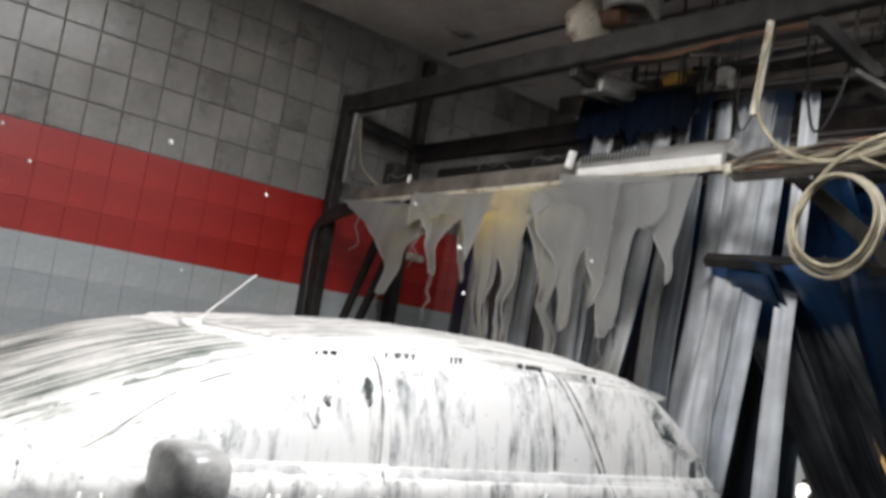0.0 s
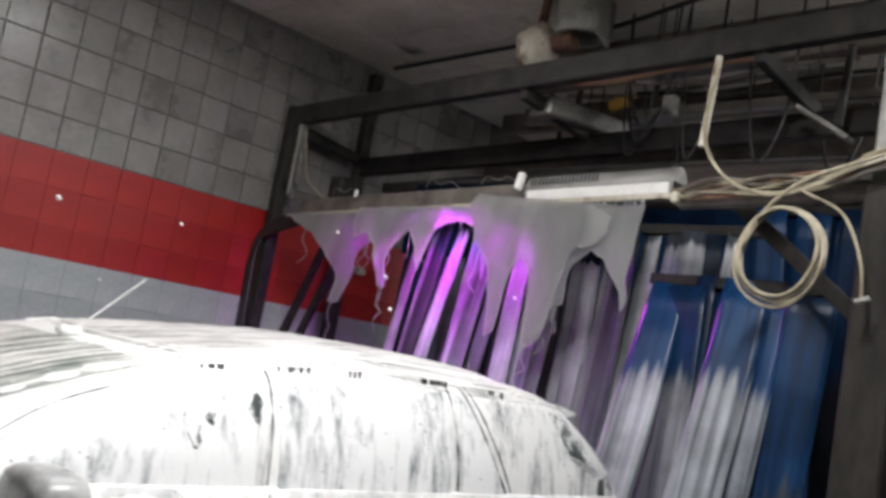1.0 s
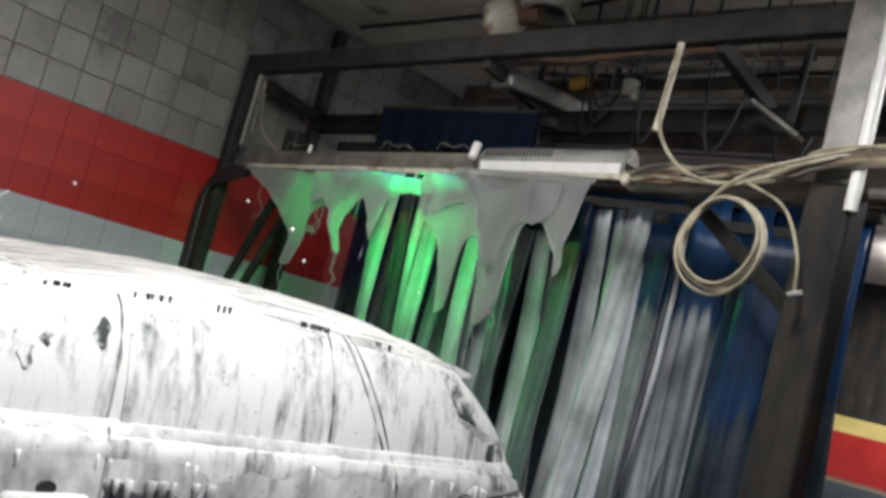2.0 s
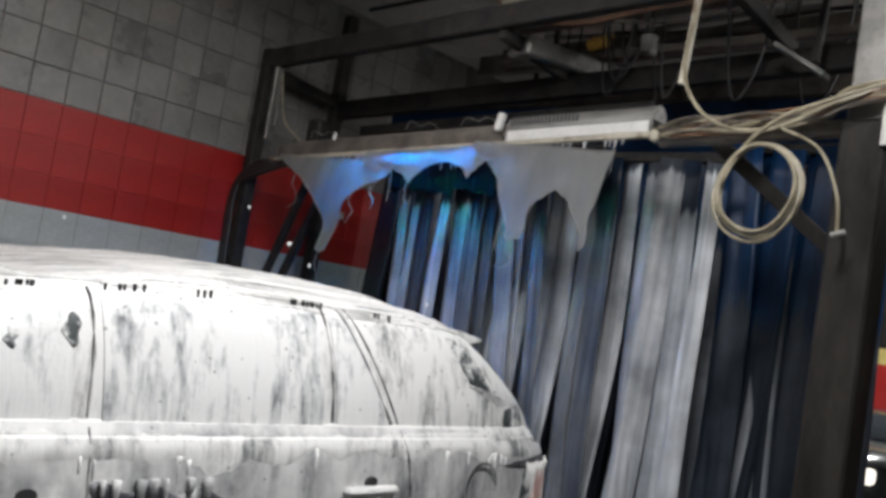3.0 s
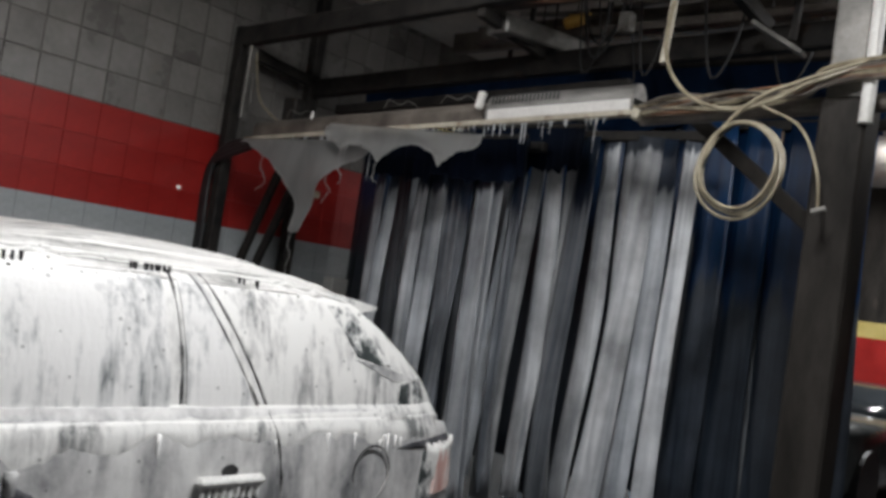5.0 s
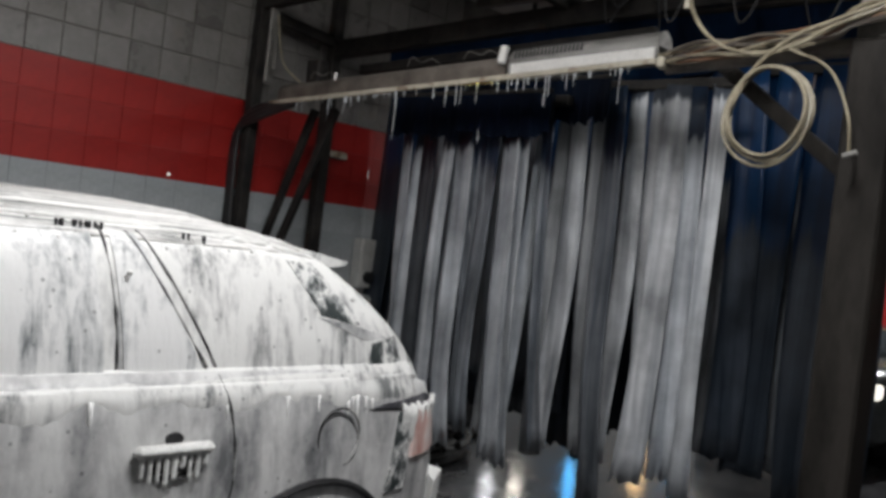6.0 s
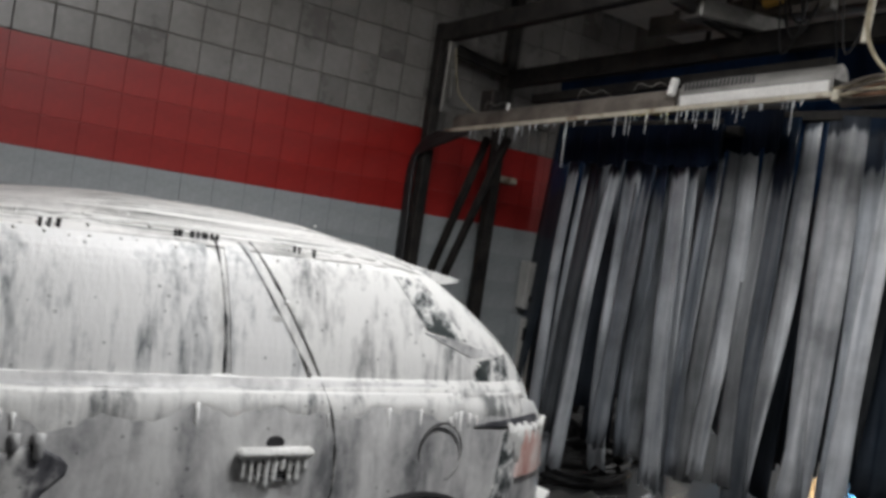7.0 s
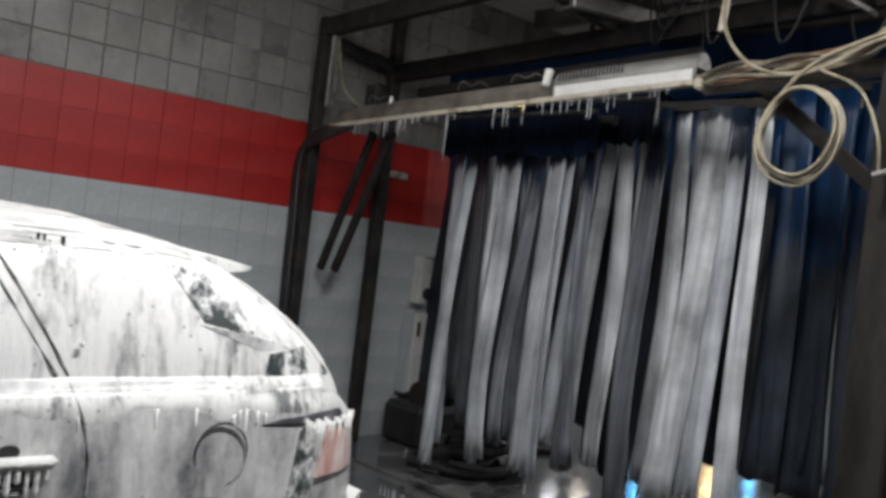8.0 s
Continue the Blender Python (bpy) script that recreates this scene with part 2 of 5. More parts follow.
# ---------------------------------------------------------------- mesh helpers
def part(name, bm, material, parent=None, label="", smooth=False, at=None):
    me = bpy.data.meshes.new(name)
    bmesh.ops.recalc_face_normals(bm, faces=bm.faces)
    bm.to_mesh(me)
    bm.free()
    for m in material if isinstance(material, (list, tuple)) else (material,):
        me.materials.append(m)
    if smooth:
        for f in me.polygons:
            f.use_smooth = True
    ob = new(name, me)
    if at is not None:
        ob.matrix_basis = at
    if parent is not None:
        ob.parent = parent
    if label:
        ob["label"] = label
    return ob


def empty(name, m, label, category, group="", kind=""):
    ob = new(name)
    ob.empty_display_size = 0.1
    ob.matrix_basis = m
    return tagged(ob, label, category, group, kind)


def box(bm, x0, x1, y0, y1, z0, z1, bevel=0.004, turn=None):
    m = Matrix.LocRotScale(((x0 + x1) / 2, (y0 + y1) / 2, (z0 + z1) / 2), None, (x1 - x0, y1 - y0, z1 - z0))
    vs = bmesh.ops.create_cube(bm, size=1, matrix=(turn or Matrix()) @ m)["verts"]
    if bevel:
        es = list({e for v in vs for e in v.link_edges})
        bmesh.ops.bevel(bm, geom=es, offset=bevel, segments=1, profile=0.5, affect="EDGES")
    return bm


def beam(bm, a, b, w, h, bevel=0.004):
    """A bar from a to b of width w (sideways) and height h."""
    a, b = Vector(a), Vector(b)
    d = b - a
    turn = d.to_track_quat("Y", "Z").to_matrix().to_4x4()
    return box(bm, -w / 2, w / 2, 0, d.length, -h / 2, h / 2, bevel, Matrix.Translation(a) @ turn)


def sweep(bm, pts, r, n=8, closed=False):
    """A round tube along points; r a number or one per point."""
    pts = [Vector(p) for p in pts]
    rings, up = [], Vector((0.13, 0.21, 0.97))
    for i, p in enumerate(pts):
        a = pts[i - 1] if i or closed else p
        b = pts[(i + 1) % len(pts)] if i < len(pts) - 1 or closed else p
        d = (b - a).normalized()
        side = d.cross(up)
        if side.length < 0.05:
            side = d.cross(Vector((1, 0, 0)))
        side.normalize()
        top = side.cross(d).normalized()
        up = top
        rr = r[i] if isinstance(r, (list, tuple)) else r
        rings.append([bm.verts.new(p + rr * (math.cos(2 * math.pi * k / n) * side + math.sin(2 * math.pi * k / n) * top)) for k in range(n)])
    for i in range(len(rings) - (0 if closed else 1)):
        a, b = rings[i], rings[(i + 1) % len(rings)]
        for k in range(n):
            bm.faces.new((a[k], a[(k + 1) % n], b[(k + 1) % n], b[k]))
    if not closed:
        bm.faces.new(rings[0][::-1]), bm.faces.new(rings[-1])
    return bm


def smooth_path(pts, steps=6):
    """Catmull-Rom through the points."""
    p = [Vector(q) for q in pts]
    p = [2 * p[0] - p[1], *p, 2 * p[-1] - p[-2]]
    out = []
    for i in range(1, len(p) - 2):
        for s in range(steps):
            u = s / steps
            out.append(0.5 * ((2 * p[i]) + (p[i + 1] - p[i - 1]) * u + (2 * p[i - 1] - 5 * p[i] + 4 * p[i + 1] - p[i + 2]) * u * u + (3 * p[i] - p[i - 1] - 3 * p[i + 1] + p[i + 2]) * u ** 3))
    return out + [p[-2]]


def loft(bm, rings, cap=True):
    vs = [[bm.verts.new(p) for p in r] for r in rings]
    n = len(vs[0])
    for a, b in zip(vs, vs[1:]):
        for k in range(n):
            bm.faces.new((a[k], a[(k + 1) % n], b[(k + 1) % n], b[k]))
    if cap:
        bm.faces.new(vs[0][::-1]), bm.faces.new(vs[-1])
    return bm


def cyl(bm, a, b, r, n=20, r2=None):
    return sweep(bm, [a, b], [r, r2 if r2 is not None else r], n)


# ---------------------------------------------------------------- the bay
X0, X1, YS, ZC = -6.0, 10.0, -9.0, 3.39
BAND0, BAND1, TILE = 1.585, 2.165, 0.2


def structure():
    wall = part("wall_north", box(bmesh.new(), X0, X1, 0.006, 0.25, 0, ZC, 0), M_GROUT)
    tagged(wall, "tiled wash bay wall with a red painted band", "wall", kind="structure")
    bm = box(bmesh.new(), X0, X1, 0.004, 0.006, BAND0, BAND1, 0)
    part("red_backing", bm, M_GROUT_RED, wall)
    bm = box(bmesh.new(), X0, X1, 0.004, 0.006, 0, BAND0, 0)
    part("grey_backing", bm, M_GROUT_GREY, wall)
    floor = part("floor", box(bmesh.new(), X0 - 6, X1 + 30, YS - 3, 3, -0.2, 0, 0), M_FLOOR)
    tagged(floor, "wet dark concrete floor", "floor", kind="structure")
    ceil = bmesh.new()
    box(ceil, X0, X1, YS, 0.25, ZC + 0.012, ZC + 0.2, 0)
    for k in range(52):
        x = X0 + 0.31 * k
        box(ceil, x + 0.004, min(X1, x + 0.306), YS, 0.0, ZC, ZC + 0.012, 0)
    ob = part("ceiling", ceil, M_CEIL)
    tagged(ob, "stained grey boarded ceiling", "ceiling", kind="structure")
    bm = box(bmesh.new(), X0, X1, YS - 0.25, YS, 0, ZC, 0)
    tagged(part("wall_south", bm, M_GREY), "pale grey painted wall", "wall", kind="structure")
    bm = box(bmesh.new(), X0 - 0.25, X0, YS - 0.25, 0.25, 0, ZC, 0)
    tagged(part("wall_west", bm, M_GREY), "pale grey painted wall", "wall", kind="structure")
    # east wall with the entrance
    e0, e1, eh = -1.0, -0.2, 2.3
    bm = bmesh.new()
    box(bm, X1, X1 + 0.25, e1, 0.25, 0, ZC, 0)
    box(bm, X1, X1 + 0.25, YS - 0.25, e0, 0, ZC, 0)
    box(bm, X1, X1 + 0.25, e0, e1, eh, ZC, 0)
    east = part("wall_east", bm, M_GRIME)
    tagged(east, "grimy end wall with red and yellow bands and an entrance", "wall", kind="structure")
    part("red_band", box(bmesh.new(), X1 - 0.006, X1, YS, e0, 0.75, 1.57, 0), M_RED, east, "red painted band")
    part("yellow_band", box(bmesh.new(), X1 - 0.006, X1, YS, e0, 1.57, 1.76, 0), M_YELLOW, east, "yellow painted band")
    return wall


WALL = structure()


# ---------------------------------------------------------------- foam arch
GX = 1.82


def lift(y):
    """The arch hangs a little higher on its open side."""
    return -0.05 * (y + 0.1)


def foam_arch():
    a = empty("foam_arch", pose(0, 0, 0), "dark steel foam arch with a drip trough across the bay", "car wash arch")
    part("post", beam(bmesh.new(), (GX, -0.10, 0), (GX, -0.10, 2.87), 0.075, 0.075, 0.006), M_STEEL, a)
    part("back_post", beam(bmesh.new(), (2.42, -0.12, 0), (2.42, -0.12, 3.3), 0.08, 0.08, 0.006), M_STEEL, a)
    part("white_cover", beam(bmesh.new(), (GX + 0.02, -0.20, 2.27), (GX + 0.02, -0.20, 2.76), 0.06, 0.03, 0.006), M_GALV, a, "pale metal cover strip")
    part("open_post", beam(bmesh.new(), (GX, -3.89, 2.3), (GX, -3.89, ZC), 0.13, 0.13, 0.008), M_GALV, a, "pale galvanised post")
    part("lower_post", beam(bmesh.new(), (GX, -3.90, 0), (GX, -3.90, 2.3), 0.17, 0.17, 0.01), M_GRIME, a, "grimy brown post foot")
    part("conduit", sweep(bmesh.new(), [(GX - 0.09, -3.985, 2.2), (GX - 0.09, -3.985, 3.38)], 0.025, 12), M_WHITE, a, "white conduit pipe")
    part("top_rail", beam(bmesh.new(), (GX, -0.06, 2.80), (GX, -3.85, 2.97), 0.07, 0.12, 0.006), M_STEEL, a)
    part("back_rail", beam(bmesh.new(), (2.42, -0.10, 2.62), (2.42, -3.85, 2.78), 0.07, 0.12, 0.006), M_STEEL, a)
    part("upper_beam", beam(bmesh.new(), (2.35, -1.6, 3.13), (2.35, -4.6, 3.20), 0.1, 0.22, 0.006), M_BROWN, a)
    for y in (-0.14, -2.05, -3.3):
        part("tie", beam(bmesh.new(), (GX, y, 2.72 + lift(y)), (2.42, y, 2.66 + lift(y)), 0.05, 0.07, 0.004), M_STEEL, a)
    part("tray", beam(bmesh.new(), (1.98, -2.03, 2.80), (2.62, -2.10, 2.84), 0.16, 0.10, 0.01), M_GALV, a, "pale metal tray")
    part("diagonal_brace", beam(bmesh.new(), (1.96, -3.12, 2.36), (1.90, -3.86, 1.78), 0.035, 0.06, 0.004), M_GRIME, a)
    part("low_rail", beam(bmesh.new(), (2.44, -0.4, 2.48), (2.44, -2.6, 2.58), 0.05, 0.06, 0.004), M_STEEL, a)
    for y0, y1 in ((-0.14, -0.55), (-0.3, -0.75)):
        part("brace", beam(bmesh.new(), (GX + 0.15, y0, 1.2), (GX + 0.15, y1, 2.12), 0.035, 0.055, 0.004), M_STEEL, a)
    # drip trough
    def trough(y0, y1, z, h, w):
        bm = bmesh.new()
        prof = [(-w, 0.0)] + [(-w * math.cos(u), h * (0.42 + 0.58 * math.sin(u))) for u in np.linspace(0, math.pi, 14)] + [(w, 0.0)]
        prof += [(w - 0.008, 0.0), (w - 0.008, h * 0.45), (-w + 0.008, h * 0.45), (-w + 0.008, 0.0)]
        return loft(bm, [[(GX + px, y, z + lift(y) + pz) for px, pz in prof] for y in np.linspace(y0, y1, 9)])
    part("channel", trough(-0.42, -2.20, 2.13, 0.10, 0.05), M_BROWN, a, "grimy brown channel")
    part("trough", trough(-2.22, -3.02, 2.125, 0.13, 0.06), M_ALU, a, "dull aluminium trough")
    part("lip", beam(bmesh.new(), (GX - 0.06, -0.36, 2.115 + lift(-0.36)), (GX - 0.06, -3.02, 2.115 + lift(-3.02)), 0.012, 0.025, 0.003), M_OFFWHITE, a, "pale metal drip lip")
    part("end_cap", beam(bmesh.new(), (GX - 0.04, -3.02, 2.255), (GX - 0.04, -3.055, 2.257), 0.05, 0.05, 0.008), M_OFFWHITE, a, "yellowed end cap")
    # bright lower sheen of the trough, put on as a white strip
    part("reflector", beam(bmesh.new(), (GX - 0.064, -2.24, 2.150 + lift(-2.24)), (GX - 0.064, -3.01, 2.150 + lift(-3.01)), 0.008, 0.05, 0.003), M_WHITE, a, "white strip that paints the bright sheen along the trough")
    bm = bmesh.new()
    for k in range(18):
        y = -2.26 - k * 0.022
        beam(bm, (GX - 0.064, y, 2.20 + lift(y)), (GX - 0.058, y, 2.245 + lift(y)), 0.006, 0.006, 0)
    part("vent_grille", bm, M_DARKPLASTIC, a)
    for y, s in ((-2.20, 0.8), (-0.98, 0.45)):
        bm = box(bmesh.new(), -0.02 * s, 0.02 * s, -0.025 * s, 0.025 * s, -0.055 * s, 0.055 * s, 0.008)
        part("clip", bm, M_WHITE, a, "white plastic clip", at=pose(GX - 0.08, y, 2.22 + lift(y), 10, 0, 12))
    # added shield: only the colour that faces down shines out
    bm = bmesh.new()
    arc = np.linspace(math.radians(-90 + 12), math.radians(270 - 12), 30)
    zc = 2.165 + lift(-1.62)
    loft(bm, [[(GX + 0.005 + 0.0335 * math.cos(u), y, zc + 0.0335 * math.sin(u)) for u in arc] + [(GX + 0.005 + 0.036 * math.cos(u), y, zc + 0.036 * math.sin(u)) for u in arc[::-1]] for y in (-1.08, -2.16)])
    for y in (-1.075, -2.165):
        cyl(bm, (GX + 0.005, y, zc), (GX + 0.005, y + 0.004, zc), 0.039, 24)
    part("light_shield", bm, M_STEEL, a, "slotted tube added round the light drum to block its other colours")
    # wires on the channel
    random.seed(4)
    for y in (-0.82, -1.62, -2.02):
        z = 2.23 + lift(y)
        pts = [(GX - 0.03, y + 0.12, z), (GX - 0.06, y + 0.06, z + 0.03 + random.random() * 0.03), (GX - 0.05, y - 0.01, z + 0.015), (GX - 0.02, y - 0.05, z + 0.04), (GX, y - 0.13, z - 0.01)]
        part("wire", sweep(bmesh.new(), smooth_path(pts, 4), 0.0022, 5), M_GALV if random.random() < 0.6 else M_RED, a)
    part("junction_box", box(bmesh.new(), 1.9, 1.98, -0.62, -0.5, 2.28, 2.42, 0.008), M_STEEL, a)
    pts = [(GX + 0.02, -0.24, 2.70), (GX, -0.32, 2.50), (GX - 0.02, -0.42, 2.36), (GX, -0.6, 2.24)]
    part("wire_loop", sweep(bmesh.new(), smooth_path(pts), 0.006, 6), M_HOSE, a)
    part("thin_tube", sweep(bmesh.new(), [(GX - 0.03, -0.32, 2.35), (GX - 0.03, -0.31, 2.55)], 0.013, 8), M_GALV, a)
    # hoses tied along the wall-side post
    for k in range(4):
        pts = [(GX - 0.05, -0.45 - k * 0.05, 2.12), (GX - 0.06, -0.22 + k * 0.01, 2.10 - k * 0.03), (GX - 0.06, -0.03 - k * 0.012, 1.92), (GX - 0.05, 0.0 - k * 0.02, 1.5), (GX - 0.05, -0.03 - k * 0.02, 0.9)]
        part("black_hose", sweep(bmesh.new(), smooth_path(pts), 0.016, 8), M_RUBBER, a)
    return a


ARCH = foam_arch()


def colour_drum():
    """A turning drum of coloured light strips, added in the trough to stand in for lights that change colour; it shines
    down through its slot.
    """
    d = empty("light_drum", pose(GX + 0.005, -1.62, 2.165 + lift(-1.62), 0, 0, 0), "added turning drum of coloured strips, standing in for colour-changing lights", "lamp")
    d.rotation_mode = "XYZ"
    cols = [(1.0, 0.62, 0.08), (0.0, 0.30, 1.0), (0.75, 0.05, 1.0), (0.25, 0.16, 1.0), (1.0, 0.06, 0.03), (0.03, 1.0, 0.18), (0.0, 0.26, 1.0), (0.55, 0.08, 1.0), (0.28, 0.16, 1.0)] + [None] * 3
    n = len(cols)
    r = 0.0325
    core = part("drum", cyl(bmesh.new(), (0, -0.5, 0), (0, 0.5, 0), 0.031, 24), M_DARKPLASTIC, d)
    for k, c in enumerate(cols):
        if c is None:
            continue
        a = -math.pi / 2 + 2 * math.pi * k / n
        bm = bmesh.new()
        turn = Matrix.Rotation(-a - math.pi / 2, 4, "Y")
        for j in range(20):
            y = -0.475 + j * 0.05
            box(bm, -0.005, 0.005, y - 0.018, y + 0.018, -r, -0.029, 0.0, Matrix.Rotation(-(2 * math.pi * k / n), 4, "Y"))
        part("light_strip", bm, glow("coloured_light", c, 520.0), d)
    return d


DRUM = colour_drum()


# ---------------------------------------------------------------- hoses and fittings on the open side
def fittings():
    a = empty("hose_bundle", pose(0, 0, 0), "bundle of cream hoses tied along the arch", "hose")
    random.seed(11)
    for k in range(18):
        o = [random.uniform(-0.042, 0.042) for _ in range(8)]
        pts = [(GX - 0.02, -3.03 + o[0], 2.27 + o[1] * 0.6), (GX - 0.08 + o[2], -3.25, 2.28 + o[3]), (GX - 0.10 + o[4], -3.5, 2.295 + o[5]), (GX - 0.10 + o[6], -3.75, 2.34 + o[7]), (GX - 0.12, -4.1, 2.40 + o[0]), (GX - 0.06, -6.0, 2.44 + o[1]), (GX + 0.05, -8.99, 2.60 + o[1])]
        part("hose", sweep(bmesh.new(), smooth_path(pts), 0.0045 + 0.0017 * (k % 3), 6), (M_HOSE, M_BROWN, M_HOSE, M_RUST, M_BROWN)[k % 5], a)
    part("carrier_pipe", sweep(bmesh.new(), [(GX, -3.04, 2.25), (GX + 0.05, -8.99, 2.56)], 0.035, 12), M_BROWN, a)
    b = empty("drop_hose", pose(0, 0, 0), "white pipe with cream hose sagging from the top rail", "hose")
    part("pipe", sweep(bmesh.new(), [(1.62, -3.235, 2.80), (1.60, -3.225, 2.42)], 0.015, 12), M_OFFWHITE, b, "white plastic pipe")
    part("hose", sweep(bmesh.new(), smooth_path([(1.60, -3.25, 2.74), (1.585, -3.235, 2.55), (1.60, -3.255, 2.40), (1.62, -3.36, 2.28), (1.64, -3.52, 2.235), (1.66, -3.66, 2.27), (1.68, -3.85, 2.36), (1.72, -4.2, 2.42), (1.80, -6.0, 2.48)]), 0.0082, 8), M_HOSE, b)
    c = empty("hose_coil", pose(1.58, -3.60, 2.0), "coil of cream hose hanging in loops", "hose")
    for k, (r, dx, dy, dz) in enumerate(((0.150, 0.0, 0.0, 0.0), (0.163, 0.016, 0.006, -0.008), (0.143, -0.015, -0.005, 0.006), (0.155, 0.03, -0.006, 0.002))):
        pts = [(dx + 0.01 * math.sin(3 * u), dy + r * math.cos(u), dz + r * 1.12 * math.sin(u)) for u in np.linspace(0, 2 * math.pi, 32, endpoint=False)]
        part("loop", sweep(bmesh.new(), pts, 0.0072, 8, closed=True), M_HOSE, c)
    part("tail", sweep(bmesh.new(), smooth_path([(0.0, 0.14, 0.02), (0.0, 0.06, 0.17), (0.0, -0.06, 0.27), (0.02, -0.2, 0.33), (0.05, -0.4, 0.40)]), 0.0078, 8), M_HOSE, c)
    part("outer_tail", sweep(bmesh.new(), smooth_path([(0.03, -0.05, 0.24), (0.03, -0.2, 0.16), (0.03, -0.28, 0.0), (0.03, -0.30, -0.14)]), 0.006, 7), M_HOSE, c)
    part("nozzle", sweep(bmesh.new(), [(0.03, -0.28, -0.145), (0.03, -0.325, -0.13)], 0.010, 8), M_DIRTY, c, "dirty white nozzle")


fittings()


def ceiling_things():
    a = empty("extractor_fan", pose(2.0, -2.22, 3.39), "dirty white can-shaped extractor fan under the ceiling", "fan")
    part("can", loft(bmesh.new(), [[(r * math.cos(u), r * math.sin(u), z) for u in np.linspace(0, 2 * math.pi, 28, endpoint=False)] for r, z in ((0.10, 0.0), (0.15, -0.05), (0.15, -0.20), (0.142, -0.24), (0.11, -0.24), (0.10, -0.18))]), M_DIRTY, a, smooth=False)
    part("grille", cyl(bmesh.new(), (0, 0, -0.19), (0, 0, -0.205), 0.10, 20), M_DARKPLASTIC, a)
    part("stay", sweep(bmesh.new(), [(-0.05, -0.10, -0.20), (-0.12, -0.26, -0.36)], 0.011, 8), M_GALV, a)
    b = empty("wrapped_valve", pose(1.95, -1.98, 3.10), "yellowed cloth-wrapped valve on a rusty pipe", "valve")
    random.seed(8)
    bm = bmesh.new()
    bmesh.ops.create_icosphere(bm, subdivisions=3, radius=0.11)
    for v in bm.verts:
        v.co *= 1 + 0.35 * noise.noise(v.co * 14)
        v.co.z *= 1.25
    part("wrap", bm, M_OFFWHITE, b, smooth=True)
    part("pipe", sweep(bmesh.new(), [(0.02, 0, 0.29), (0, 0, 0.05)], 0.025, 10), M_RUST, b)
    part("body", cyl(bmesh.new(), (0, -0.08, 0.02), (0.02, -0.22, 0.03), 0.05, 14), M_RUST, b)
    c = empty("ceiling_cable", pose(0, 0, 0), "black cable stapled along the ceiling", "cable")
    part("cable", sweep(bmesh.new(), smooth_path([(2.5, -0.2, 3.37), (2.4, -1.2, 3.35), (2.25, -2.2, 3.31), (2.1, -3.0, 3.34), (2.0, -4.2, 3.33), (1.9, -6, 3.36)]), 0.014, 6), M_RUBBER, c)
    d = empty("brass_valve", pose(2.55, -2.12, 2.98), "yellow valve fitting above the tray", "valve")
    part("body", cyl(bmesh.new(), (0, 0.05, 0), (0, -0.06, 0.02), 0.035, 12), M_BRASS, d)
    part("handle", box(bmesh.new(), -0.01, 0.01, -0.10, 0.04, 0.035, 0.05, 0.003), M_BRASS, d)
    e = empty("small_junction_box", pose(2.30, -2.61, 2.86), "small dirty white junction box on a rail", "electrical box")
    part("cabinet", box(bmesh.new(), -0.03, 0.03, -0.035, 0.035, -0.05, 0.05, 0.006), M_DIRTY, e)
    part("lead", sweep(bmesh.new(), smooth_path([(0, -0.04, -0.06), (0, -0.07, -0.2), (-0.1, -0.14, -0.34), (-0.3, -0.2, -0.42)]), 0.005, 6), M_RUBBER, e)
    g = empty("tilted_bracket", pose(2.20, -3.42, 2.68), "pale tilted metal bracket under the rails", "bracket")
    part("plate", beam(bmesh.new(), (0, 0.10, 0.09), (0.02, -0.13, -0.06), 0.09, 0.02, 0.003), M_GALV, g)
    part("arm", beam(bmesh.new(), (0, -0.08, 0.0), (0, -0.10, 0.36), 0.03, 0.03, 0.003), M_STEEL, g)
    # the last four beams are added to make the far ceiling darker
    for x, y0, y1, z, hgt in ((2.85, -1.2, -4.6, 3.06, 0.10), (3.3, -0.6, -4.6, 3.18, 0.14), (2.62, -1.9, -4.4, 2.93, 0.05), (3.7, -0.4, -5.0, 3.02, 0.12), (4.2, -0.4, -5.4, 3.16, 0.16), (4.8, -0.4, -5.6, 3.05, 0.14), (5.5, -0.4, -6.0, 3.18, 0.16)):
        k = empty("roof_beam", pose(0, 0, 0), "dark grimy beam running under the ceiling", "beam", "roof beams")
        part("bar", beam(bmesh.new(), (x, y0, z), (x, y1, z + 0.05), 0.07, hgt, 0.005), M_BROWN, k)
        part("hanger", beam(bmesh.new(), (x, y0 - 0.4, z), (x, y0 - 0.4, ZC), 0.03, 0.03, 0.003), M_STEEL, k)
        part("hanger", beam(bmesh.new(), (x, y1 + 0.4, z), (x, y1 + 0.4, ZC), 0.03, 0.03, 0.003), M_STEEL, k)
    rnd = random.Random(19)
    for k in range(9):
        x, z, y0 = rnd.uniform(2.1, 3.2), rnd.uniform(2.72, 3.28), rnd.uniform(-1.4, -2.6)
        y1 = y0 - rnd.uniform(1.0, 2.2)
        q = empty("grimy_pipe", pose(x, y0, z), "thin grimy pipe slung under the ceiling", "pipe", "ceiling pipes")
        part("tube", sweep(bmesh.new(), smooth_path([(0, 0, 0), (0.04, (y1 - y0) * 0.3, -0.02), (0.02, (y1 - y0) * 0.7, 0.015), (0.05, y1 - y0, 0.03)], 4), rnd.uniform(0.008, 0.02), 8), rnd.choice((M_BROWN, M_GALV, M_STEEL, M_RUST)), q)
        for f in (0.15, 0.85):
            part("hanger", sweep(bmesh.new(), [(0.02, (y1 - y0) * f, -0.01), (0.02, (y1 - y0) * f, ZC - z)], 0.005, 6), M_STEEL, q)
